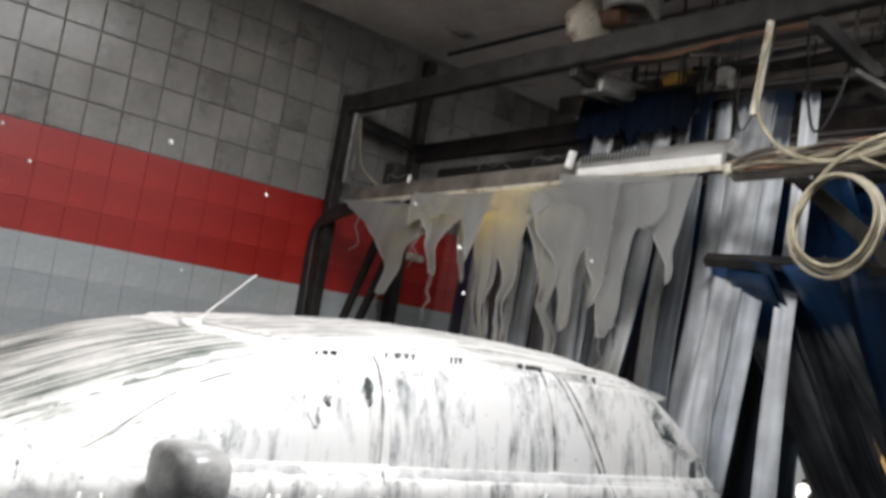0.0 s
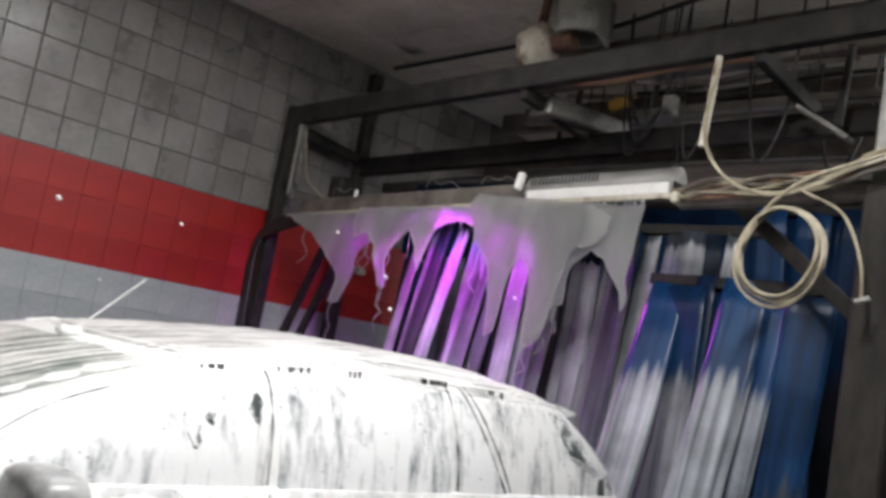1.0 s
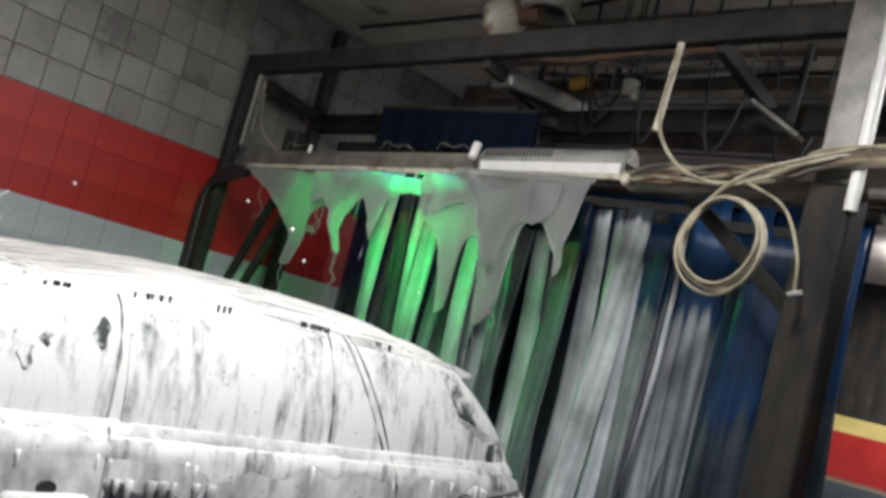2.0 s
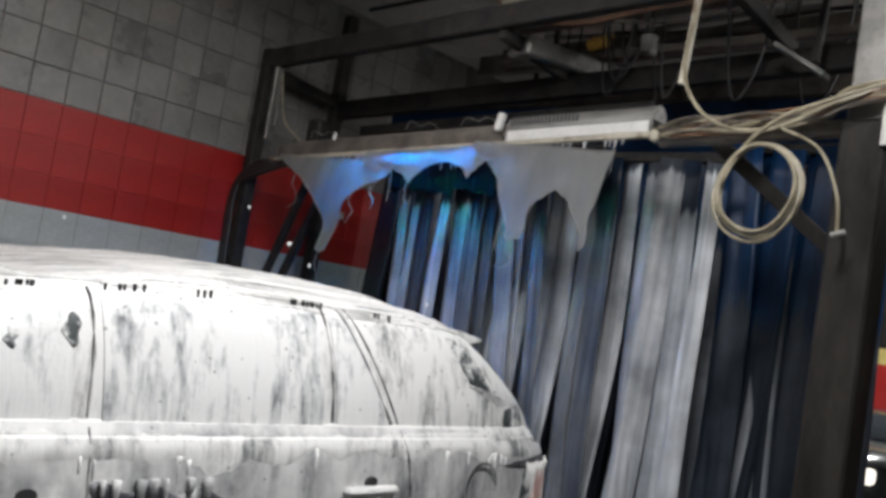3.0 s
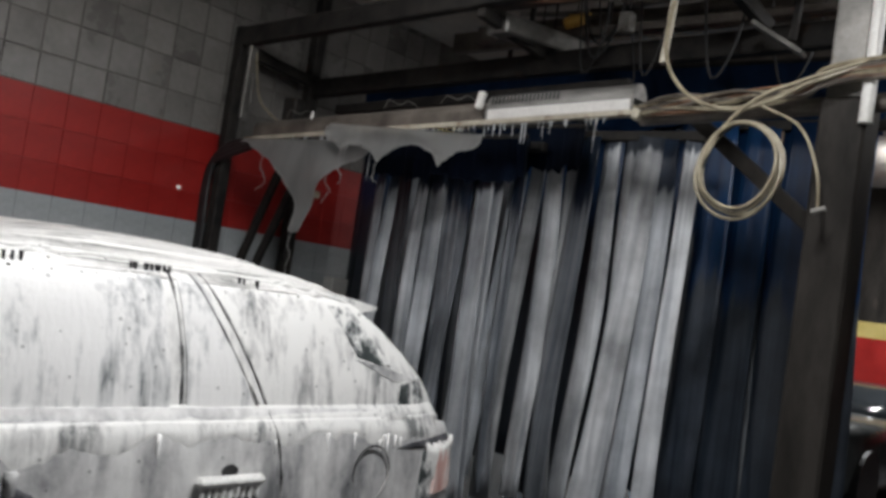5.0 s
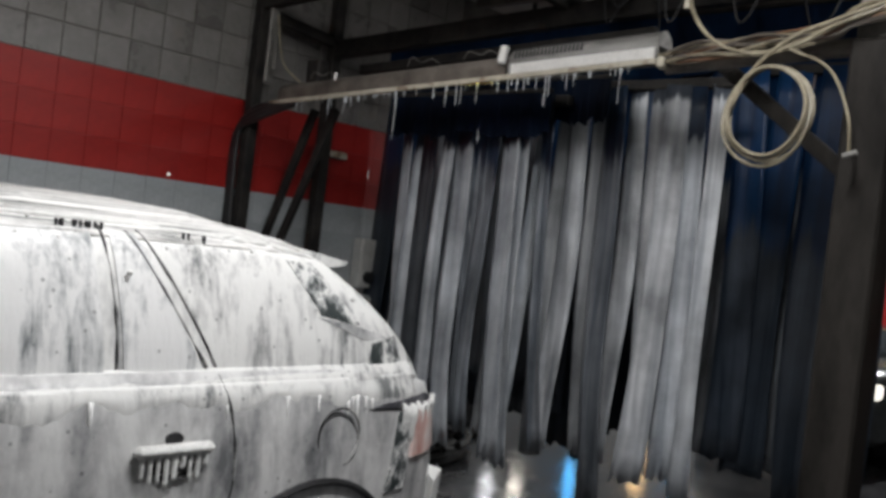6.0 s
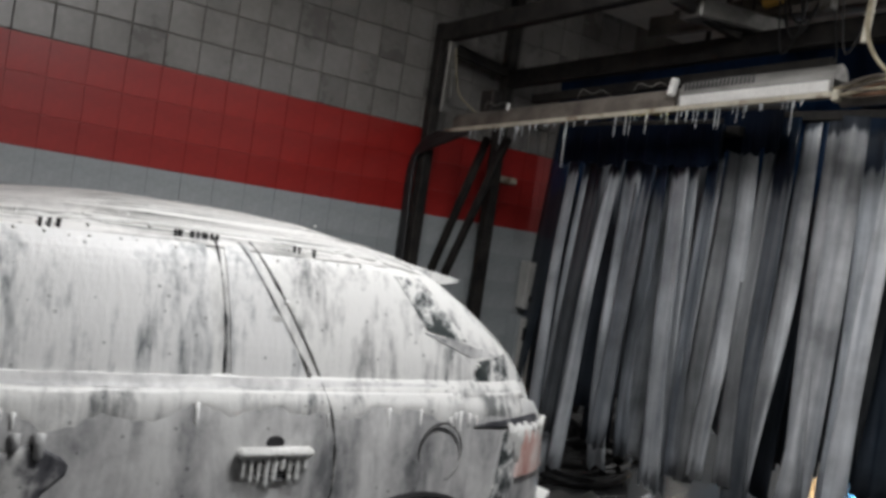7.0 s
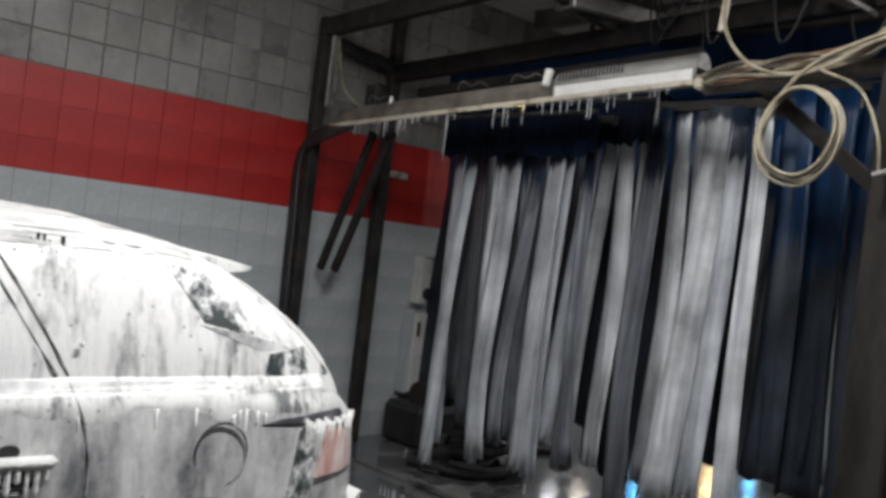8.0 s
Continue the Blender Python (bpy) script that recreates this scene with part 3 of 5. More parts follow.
    for k in range(7):
        x, y, z = rnd.uniform(2.0, 2.7), rnd.uniform(-1.2, -3.6), rnd.uniform(2.5, 2.9)
        w = rnd.uniform(0.15, 0.45)
        q = empty("loose_cable", pose(x, y, ZC), "black cable drooping between the rails", "cable", "loose cables")
        part("lead", sweep(bmesh.new(), smooth_path([(0, 0, 0), (0.02, -w * 0.1, (z - ZC) * 0.6), (0, -w * 0.45, z - ZC), (0.03, -w * 0.85, (z - ZC) * 0.7), (0, -w, 0)], 5), rnd.uniform(0.004, 0.007), 6), M_RUBBER, q)
    # housings for the unseen lamps, all kept out of view
    for x, y, z, p in LAMPS:
        f = empty("ceiling_lamp", pose(x, y, ZC), "unseen white lamp under the ceiling, placed to light the bay", "lamp", "ceiling lamps")
        part("housing", box(bmesh.new(), -0.64, 0.64, -0.09, 0.09, z + 0.02 - ZC, z + 0.08 - ZC, 0.01), M_WHITE, f)
        for s in (-0.5, 0.5):
            part("stem", cyl(bmesh.new(), (s, 0, 0), (s, 0, z + 0.07 - ZC), 0.01, 8), M_GALV, f)


ceiling_things()


def wall_boxes():
    a = empty("control_box", pose(2.98, -0.004, 0.33), "pale grey control box on the wall", "electrical box")
    part("cabinet", box(bmesh.new(), -0.13, 0.22, -0.13, 0, 0.0, 0.62, 0.01), M_GREY, a)
    part("door", box(bmesh.new(), -0.115, 0.205, -0.145, -0.132, 0.015, 0.605, 0.006), M_WHITE, a)
    part("handle", box(bmesh.new(), -0.09, -0.07, -0.165, -0.146, 0.44, 0.54, 0.004), M_DARKPLASTIC, a)
    b = empty("switch_box", pose(2.98, -0.004, 1.0), "small pale switch box with dark button", "electrical box")
    part("cabinet", box(bmesh.new(), -0.08, 0.14, -0.11, 0, 0.0, 0.36, 0.01), M_WHITE, b)
    part("button", cyl(bmesh.new(), (0.0, -0.11, 0.08), (0.0, -0.14, 0.08), 0.045, 14), M_DARKPLASTIC, b)
    c = empty("floor_box", pose(3.0, -0.3, 0), "black rubber covered pump box on the floor", "pump")
    part("body", box(bmesh.new(), -0.3, 0.95, -0.22, 0.22, 0.0, 0.30, 0.04), M_RUBBER, c)
    part("motor", cyl(bmesh.new(), (-0.2, -0.05, 0.36), (0.3, -0.05, 0.36), 0.1, 16), M_STEEL, c)
    for k in range(4):
        part("hose", sweep(bmesh.new(), smooth_path([(0.1 + 0.1 * k, -0.1, 0.30), (0.2 + 0.1 * k, -0.28, 0.22 - 0.03 * k), (0.4 + 0.06 * k, -0.34 - 0.03 * k, 0.03), (0.8, -0.4 - 0.05 * k, 0.025)]), 0.022, 8), M_RUBBER, c)
    d = empty("rubber_heap", pose(2.75, -0.95, 0), "heap of black rubber hose on the wet floor", "hose")
    rnd = random.Random(41)
    for k in range(9):
        a0, rr = rnd.random() * 6.28, rnd.uniform(0.14, 0.34)
        pts = [((rr * math.cos(a0 + u) * 1.3) + 0.02 * k, rr * math.sin(a0 + u), 0.03 + 0.018 * k + 0.02 * math.sin(3 * u + k)) for u in np.linspace(0, 5.4, 22)]
        part("coil", sweep(bmesh.new(), pts, 0.028, 8), M_RUBBER, d)
    e = empty("wall_lamp", pose(2.62, -0.004, 1.93), "small pale rectangular lamp on the red band", "lamp")
    part("body", box(bmesh.new(), -0.10, 0.10, -0.04, 0, -0.025, 0.025, 0.008), M_OFFWHITE, e)


wall_boxes()


# ---------------------------------------------------------------- the car under foam
CAR_V = 0.255
SL = [(0.80, -0.97, 2.365, 0.815), (0.90, -0.95, 2.345, 0.81), (0.955, -0.93, 2.315, 0.80), (1.02, -0.77, 2.262, 0.795), (1.10, -0.59, 2.175, 0.782), (1.18, -0.39, 2.055, 0.760), (1.25, -0.18, 1.94, 0.737), (1.29, -0.01, 1.855, 0.718),
      (1.32, 0.15, 1.79, 0.70), (1.347, 0.33, 1.72, 0.678), (1.368, 0.50, 1.63, 0.64), (1.388, 0.64, 1.52, 0.565), (1.405, 0.79, 1.37, 0.42), (1.414, 0.95, 1.18, 0.2)]


def gutter_z(x):
    return float(np.interp(x, [-0.1, 0.1, 0.4, 0.8, 1.15, 1.5, 1.8], [1.265, 1.298, 1.327, 1.346, 1.346, 1.326, 1.285]))


def slice_at(z):
    zs = [s[0] for s in SL]
    w = min(0.045, max(0.0, 1.414 - z))
    return [sum(float(np.interp(z + w * q, zs, [s[k] for s in SL])) for q in (-1, -0.5, 0, 0.5, 1)) / 5 for k in (1, 2, 3)]


def cabin_y(x, z):
    """Half width of the cabin at a place along the car and a height."""
    xf, xr, hw = slice_at(z)
    u = min(0.999, abs((x - (xf + xr) / 2) / ((xr - xf) / 2)))
    return hw * (1 - u ** 7) ** (1 / 5.0)


def ring(z, n=72):
    xf, xr, hw = slice_at(z)
    out = []
    for k in range(n):
        a = 2 * math.pi * k / n
        c, s = math.cos(a), math.sin(a)
        out.append(((xf + xr) / 2 + (xr - xf) / 2 * math.copysign(abs(c) ** (2 / 7), c), hw * math.copysign(abs(s) ** (2 / 5), s), z))
    return out


BODY = [(-2.16, 0.50, 0.60, 0.30), (-2.10, 0.66, 0.68, 0.24), (-1.9, 0.77, 0.76, 0.22), (-1.5, 0.825, 0.86, 0.20), (-1.1, 0.845, 0.955, 0.20), (-0.5, 0.855, 0.985, 0.20), (0.4, 0.86, 0.99, 0.20), (1.2, 0.86, 0.99, 0.20),
        (1.7, 0.85, 0.985, 0.22), (1.98, 0.83, 0.965, 0.24), (2.18, 0.785, 0.925, 0.26), (2.275, 0.72, 0.865, 0.28), (2.33, 0.655, 0.80, 0.30), (2.365, 0.60, 0.70, 0.32)]


def body_ring(x, w, top, low):
    h = [(0.0, low), (w * 0.90, low), (w * 0.975, low + (top - low) * 0.14), (w, low + (top - low) * 0.42), (w * 1.004, low + (top - low) * 0.62), (w * 0.99, low + (top - low) * 0.80), (w * 0.975, low + (top - low) * 0.93), (w * 0.945, top), (w * 0.5, top + 0.02), (0.0, top + 0.025)]
    return [(x, y, z) for y, z in h] + [(x, -y, z) for y, z in h[-2:0:-1]]


def body_side(x, z):
    xs = [b[0] for b in BODY]
    w, top, low = (float(np.interp(x, xs, [b[k] for b in BODY])) for k in (1, 2, 3))
    f = (z - low) / (top - low)
    return w * float(np.interp(f, [0, 0.14, 0.42, 0.62, 0.80, 0.93, 1.0], [0.90, 0.975, 1, 1.004, 0.99, 0.975, 0.945]))


def patch(corner, nu, nv, lift_by, y_of, thick=0.004):
    """A curved pane on the car's side: corner(u, v) gives x, z; y_of(x, z) the half width."""
    bm = bmesh.new()
    grid = []
    for i in range(nu + 1):
        row = []
        for j in range(nv + 1):
            x, z = corner(i / nu, j / nv)
            row.append((x, z, y_of(x, z)))
        grid.append(row)
    top = [[bm.verts.new((x, -(y + lift_by), z)) for x, z, y in r] for r in grid]
    bot = [[bm.verts.new((x, -(y - 0.01), z)) for x, z, y in r] for r in grid]
    for i in range(nu):
        for j in range(nv):
            bm.faces.new((top[i][j], top[i + 1][j], top[i + 1][j + 1], top[i][j + 1]))
    edge = [(i, 0) for i in range(nu)] + [(nu, j) for j in range(nv)] + [(i, nv) for i in range(nu, 0, -1)] + [(0, j) for j in range(nv, 0, -1)]
    for (a, b), (c, d) in zip(edge, edge[1:] + edge[:1]):
        bm.faces.new((top[a][b], top[c][d], bot[c][d], bot[a][b]))
    return bm


def bilinear(p00, p10, p01, p11):
    def f(u, v):
        return tuple((1 - u) * (1 - v) * p00[k] + u * (1 - v) * p10[k] + (1 - u) * v * p01[k] + u * v * p11[k] for k in (0, 1))
    return f


def mirror_y(bm):
    bmesh.ops.scale(bm, vec=(1, -1, 1), verts=bm.verts)
    bmesh.ops.reverse_faces(bm, faces=bm.faces)
    return bm


def blob_line(pts, r, seed, amount=0.5, n=8):
    """An uneven bead of foam along points."""
    rs = [r * (1 + amount * noise.noise(Vector((i * 0.37 + seed, seed * 1.7, 0)))) for i in range(len(pts))]
    return sweep(bmesh.new(), pts, rs, n)


def drip(bm, p, length, r):
    x, y, z = p
    sweep(bm, [(x, y, z + 0.01), (x, y - 0.002, z - length * 0.3), (x, y - 0.003, z - length * 0.8), (x, y - 0.002, z - length)], [r * 1.3, r, r * 0.9, r * 0.25], 6)


def build_car():
    c = empty("foamy_car", pose(0, -2.2, 0), "hatchback covered in running white foam under the wash", "car")
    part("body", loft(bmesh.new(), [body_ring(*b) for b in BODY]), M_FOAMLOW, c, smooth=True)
    def frothy(zs, rough=1.0):
        bm = loft(bmesh.new(), [ring(z, 180) for z in zs])
        for v in bm.verts:
            q = v.co
            side = min(1, abs(q.y) * 3)
            v.co += Vector((0, math.copysign(side, q.y), 0.5)) * rough * (0.0012 * noise.noise(Vector((q.x * 16, 3, q.z * 3))) + 0.0010 * noise.noise(Vector((q.x * 45, q.y * 9, q.z * 8))))
        return bm

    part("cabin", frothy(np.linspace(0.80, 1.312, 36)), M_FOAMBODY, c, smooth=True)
    part("roof", frothy(np.linspace(1.310, 1.414, 26), 4.5), M_FOAMROOF, c, "roof under foam blown into long streaks", smooth=True)
    # windscreen and rear window lie on the cabin
    def cross(front, z0, z1, name, mat, half):
        bm = bmesh.new()
        g = []
        for i in range(15):
            row = []
            for j in range(9):
                z = z0 + (z1 - z0) * j / 8
                xf, xr, hw = slice_at(z)
                y = hw * half * (i / 7 - 1)
                u = (1 - min(0.999, abs(y) / hw) ** 5) ** (1 / 7)
                x = (xf + xr) / 2 + (-1 if front else 1) * ((xr - xf) / 2 * u + 0.006)
                row.append(bm.verts.new((x, y, z)))
            g.append(row)
        for i in range(14):
            for j in range(8):
                bm.faces.new((g[i][j], g[i + 1][j], g[i + 1][j + 1], g[i][j + 1]))
        bmesh.ops.solidify(bm, geom=bm.faces, thickness=0.004)
        part(name, bm, mat, c, smooth=True)
    cross(True, 0.985, 1.308, "windscreen", M_FOAMSCREEN, 0.93)
    cross(False, 1.01, 1.255, "rear_window", M_FOAMGLASS, 0.86)
    panes = [("front_window", (-0.52, 0.97), (0.22, 0.97), (0.03, 1.262), (0.20, 1.29)), ("rear_door_window", (0.30, 0.97), (1.00, 0.97), (0.28, 1.298), (0.97, 1.328)),
             ("quarter_window", (1.05, 0.97), (1.28, 0.97), (1.02, 1.33), (1.09, 1.325))]
    seams = [[(-0.60, 0.985), (-0.33, 1.15), (-0.01, 1.262)], [(0.255, 1.30), (0.262, 1.16), (0.26, 1.0)], [(1.0, 1.338), (1.022, 1.16), (1.03, 1.0)], [(1.07, 1.33), (1.17, 1.17), (1.28, 1.0)], [(1.105, 1.335), (1.21, 1.17), (1.31, 1.0)]]
    for side in (1, -1):
        for name, a, b, d, e in panes:
            bm = patch(bilinear(a, b, d, e), 16, 18, 0.0035, cabin_y)
            part(name, bm if side > 0 else mirror_y(bm), M_FOAMGLASS, c, smooth=False)
        for name, a, b, d, e in (("tail_window", (1.68, 1.14), (1.85, 1.11), (1.57, 1.289), (1.68, 1.287)), ("hatch_glass", (1.88, 0.99), (2.20, 0.98), (1.90, 1.055), (2.08, 1.075))):
            bm = patch(bilinear(a, b, d, e), 8, 8, 0.0018, cabin_y)
            part(name, bm if side > 0 else mirror_y(bm), M_BARE, c, "glass half wiped of foam")
        bm = patch(bilinear((1.86, 1.065), (2.02, 1.065), (1.66, 1.135), (1.84, 1.105)), 8, 6, 0.0012, cabin_y)
        part("hatch_side_glass", bm if side > 0 else mirror_y(bm), M_FOAMLOW, c, "glass under thin grey foam")
        for pts in seams:
            p3 = [(p.x, -(cabin_y(p.x, p.z) + 0.002), p.z) for p in smooth_path([(x, 0, z) for x, z in pts], 8)]
            bm = blob_line(p3, 0.003, pts[0][0] * 9, 1.8, 6)
            part("window_seal", bm if side > 0 else mirror_y(bm), M_SEAL, c)
        # door cuts below the belt
        for pts in ([(-0.75, 0.97), (-0.78, 0.7), (-0.72, 0.3)], [(0.26, 0.98), (0.27, 0.7), (0.26, 0.26)], [(1.31, 0.985), (1.35, 0.86), (1.36, 0.7), (1.30, 0.5), (1.2, 0.3)]):
            p3 = [(p.x, -(body_side(p.x, p.z) + 0.001), p.z) for p in smooth_path([(x, 0, z) for x, z in pts], 8)]
            bm = blob_line(p3, 0.003, pts[0][0] * 7 + 3, 1.6, 6)
            part("door_gap", bm if side > 0 else mirror_y(bm), M_SEAL, c)
        # roof gutter and belt bead, thick with foam
        xs = np.linspace(0.06, 1.70, 120)
        g = [(x, -(cabin_y(x, gutter_z(x)) - 0.005), gutter_z(x) + 0.002 * math.sin(9 * x)) for x in xs]
        bm = blob_line(g, 0.008, 2.0 + side, 1.1)
        part("gutter_foam", bm if side > 0 else mirror_y(bm), M_FOAM, c, smooth=True)
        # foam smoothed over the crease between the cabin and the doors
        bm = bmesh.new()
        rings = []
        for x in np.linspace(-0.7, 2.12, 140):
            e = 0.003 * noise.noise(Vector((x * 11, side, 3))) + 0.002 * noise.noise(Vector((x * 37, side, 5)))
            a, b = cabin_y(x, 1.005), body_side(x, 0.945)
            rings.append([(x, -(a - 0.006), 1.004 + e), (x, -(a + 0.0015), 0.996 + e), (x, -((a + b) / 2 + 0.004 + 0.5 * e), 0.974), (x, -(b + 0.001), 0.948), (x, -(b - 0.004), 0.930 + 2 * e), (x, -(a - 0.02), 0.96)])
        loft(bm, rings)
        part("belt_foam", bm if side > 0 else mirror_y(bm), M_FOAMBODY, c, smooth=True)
        # thick foam that has run down over the upper doors, with a ragged lower edge
        def shelf_low(x):
            return 0.885 + 0.045 * noise.noise(Vector((x * 2.3, 4, 0))) + 0.035 * noise.noise(Vector((x * 9, 7, 0))) + 0.014 * noise.noise(Vector((x * 31, 2, 0)))

        def shelf(u, v):
            x = -0.85 + 2.95 * u
            return x, shelf_low(x) + (0.962 - shelf_low(x)) * v

        def shelf_y(x, z):
            return body_side(x, z) - 0.006 * max(0.0, 1 - (z - shelf_low(x)) / 0.03)

        bm = patch(shelf, 150, 8, 0.0025, shelf_y)
        part("foam_shelf", bm if side > 0 else mirror_y(bm), M_FOAMBODY, c, "thick foam below the windows", smooth=True)
        bm = bmesh.new()
        random.seed(63)
        for k in range(22):
            x = random.uniform(-0.7, 2.0)
            x, z = shelf((x + 0.85) / 2.95, 0.05)
            drip(bm, (x, -(body_side(x, z) - 0.001), z + 0.01), random.choice((0.03, 0.05, 0.09, 0.14)), random.uniform(0.003, 0.0055))
        tagged(part("dripping_foam", bm if side > 0 else mirror_y(bm), M_FOAMBODY, c, smooth=True), kind="stuff")
        bm = patch(bilinear((1.86, 0.864), (2.21, 0.842), (1.93, 0.876), (2.17, 0.892)), 14, 4, 0.0045, body_side)
        part("tail_trim", bm if side > 0 else mirror_y(bm), M_SLID, c, "dark wet trim above the tail light", smooth=True)
        bm = bmesh.new()
        for k in range(16):
            x = 2.02 + 0.016 * k
            drip(bm, (x, -(body_side(x, 0.85) + 0.010), 0.862 - 0.004 * (k * 7 % 5)), random.choice((0.02, 0.05, 0.08, 0.12)), random.uniform(0.004, 0.008))
        tagged(part("hanging_foam", bm if side > 0 else mirror_y(bm), M_FOAM, c, smooth=True), kind="stuff")
        # odd holes in the foam on the front door's glass
        for hx, hz, hw, hh in ((0.02, 1.12, 0.018, 0.07), (0.065, 1.17, 0.014, 0.05), (0.205, 1.20, 0.022, 0.08)):
            bm = patch(lambda u, v: (hx + hw * (u - 0.5) * (0.55 + 0.45 * math.sin(math.pi * v)) * 2 + 0.006 * math.sin(7 * v + hx * 40), hz + hh * (v - 0.5) * (1 - 1.2 * (u - 0.5) ** 2)), 6, 8, 0.0052, cabin_y)
            part("bare_patch", bm if side > 0 else mirror_y(bm), M_BARE, c, "glass showing through torn foam", smooth=True)
        # bare paint where the foam has slid off the rear door, with foam hanging over it
        bm = patch(lambda u, v: (0.25 + 0.38 * u + 0.03 * math.sin(9 * v), 0.60 + (0.25 - 0.03 * u + 0.012 * math.sin(17 * u)) * v), 24, 10, 0.002, body_side)
        part("bare_paint", bm if side > 0 else mirror_y(bm), M_SLID, c, "dark wet paint showing through slid foam", smooth=True)
        bm = bmesh.new()
        for k, (dx, dl) in enumerate(((0.30, 0.03), (0.335, 0.05), (0.40, 0.06), (0.43, 0.04), (0.47, 0.075), (0.54, 0.03), (0.59, 0.05))):
            drip(bm, (dx, -(body_side(dx, 0.83) + 0.004), 0.852), dl, 0.007 + 0.0028 * (k * 5 % 4))
        tagged(part("foam_fringe", bm if side > 0 else mirror_y(bm), M_FOAMLOW, c, smooth=True), kind="stuff")
        for hx in (0.12, 1.17):
            h = part("door_handle", box(bmesh.new(), hx - 0.11, hx + 0.11, -0.89 if side > 0 else 0.855, -0.855 if side > 0 else 0.89, 0.795, 0.825, 0.012), M_FOAM, c, "door handle heaped with foam", smooth=True)
            bm = bmesh.new()
            random.seed(int(hx * 100))
            for k in range(9):
                drip(bm, (hx - 0.09 + 0.022 * k, -0.875, 0.795), random.uniform(0.03, 0.13), random.uniform(0.005, 0.009))
            tagged(part("dripping_foam", bm if side > 0 else mirror_y(bm), M_FOAM, h), kind="stuff")
            bm = box(bmesh.new(), hx - 0.05, hx + 0.06, -0.864, -0.85, 0.735, 0.795, 0.02)
            part("handle_recess", bm if side > 0 else mirror_y(bm), M_DARKPLASTIC, h)
            bm = loft(bmesh.new(), [[(hx - 0.0 + r * 1.5 * math.cos(u), -0.86 - d, 0.835 + r * math.sin(u)) for u in np.linspace(0, 2 * math.pi, 14, endpoint=False)] for r, d in ((0.017, 0), (0.016, 0.006))])
            part("keyhole_rim", bm if side > 0 else mirror_y(bm), M_DARKPLASTIC, h)
        # wheels
        for wx in (-1.40, 1.66):
            w = part("wheel", cyl(bmesh.new(), (wx, -side * 0.64, 0.30), (wx, -side * 0.83, 0.30), 0.30, 28), M_RUBBER, c)
            part("rim", cyl(bmesh.new(), (wx, -side * 0.80, 0.30), (wx, -side * 0.845, 0.30), 0.19, 20), M_GALV, w)
            pts = [(wx + 0.37 * math.cos(u), -side * (body_side(wx + 0.37 * math.cos(u), 0.30 + 0.37 * math.sin(u)) + 0.003), 0.30 + 0.37 * math.sin(u)) for u in np.linspace(0.05, math.pi - 0.05, 26)]
            part("wheel_arch", sweep(bmesh.new(), pts, 0.012, 6), M_DARKPLASTIC, c)
        m = bmesh.new()
        bmesh.ops.create_uvsphere(m, u_segments=18, v_segments=12, radius=1)
        for v in m.verts:
            v.co = Vector([math.copysign(abs(k) ** 0.55, k) for k in v.co])
        bmesh.ops.transform(m, matrix=pose(-0.43, -side * 0.98, 0.985) @ Matrix.Diagonal((0.07, 0.115, 0.075, 1)), verts=m.verts)
        part("door_mirror", m, M_MIRROR, c, "rounded grey door mirror wet with foam", smooth=True)
        bm = patch(bilinear((2.07, 0.695), (2.25, 0.71), (2.11, 0.845), (2.23, 0.845)), 6, 6, 0.012, body_side)
        part("tail_light", bm if side > 0 else mirror_y(bm), M_LIGHTRED, c, "foam-smeared red tail light")
        bm = patch(bilinear((1.95, 0.60), (2.05, 0.60), (2.0, 0.84), (2.06, 0.86)), 4, 6, 0.006, body_side)
        part("dark_trim", bm if side > 0 else mirror_y(bm), M_BARE, c)
        bm = patch(bilinear((-2.02, 0.60), (-1.80, 0.60), (-1.98, 0.72), (-1.80, 0.74)), 4, 4, 0.01, body_side)
        part("headlight", bm if side > 0 else mirror_y(bm), M_GLASS, c)
    bm = bmesh.new()
    for r0, r1 in ((0.078, 0.083),):
        pts = [(1.73 + 0.080 * math.cos(u), -(body_side(1.73, 0.79) + 0.002), 0.79 + 0.088 * math.sin(u)) for u in np.linspace(0, 2 * math.pi, 28, endpoint=False)]
        sweep(bm, pts, 0.004, 6, closed=True)
    part("fuel_flap_gap", bm, M_SEAL, c)
    # spoiler
    bm = loft(bmesh.new(), [[(1.58, -y, 1.330 + dz), (1.76, -y, 1.316 + dz), (1.895, -y * 0.98, 1.296 + dz), (1.885, -y * 0.98, 1.284 + dz), (1.74, -y, 1.262 + dz)] for y, dz in [(w * 0.62, 0.025 * (1 - w * w)) for w in np.linspace(-1, 1, 13)]])
    part("spoiler", bm, M_FOAMBODY, c)
    part("bumper", loft(bmesh.new(), [[(2.30, y * 0.74, 0.34), (2.40 - 0.16 * y * y, y * 0.76, 0.36), (2.415 - 0.16 * y * y, y * 0.77, 0.58), (2.30, y * 0.76, 0.62)] for y in np.linspace(-1, 1, 17)]), M_FOAMBODY, c, "rear bumper under foam", smooth=False)
    part("number_plate", box(bmesh.new(), 2.345, 2.362, -0.26, 0.26, 0.68, 0.79, 0.003), M_WHITE, c)
    # aerial at the front of the roof
    ar = part("aerial", sweep(bmesh.new(), [(-0.01, 0.0, 1.30), (0.20, 0.0, 1.505)], [0.004, 0.0022], 6), M_FOAM, c, "thin foam-flecked roof aerial")
    part("aerial_base", box(bmesh.new(), -0.06, 0.02, -0.02, 0.02, 1.285, 1.315, 0.01), M_FOAM, ar)
    # foam drops hanging under the gutter and dark bare spots of glass
    random.seed(21)
    bm = bmesh.new()
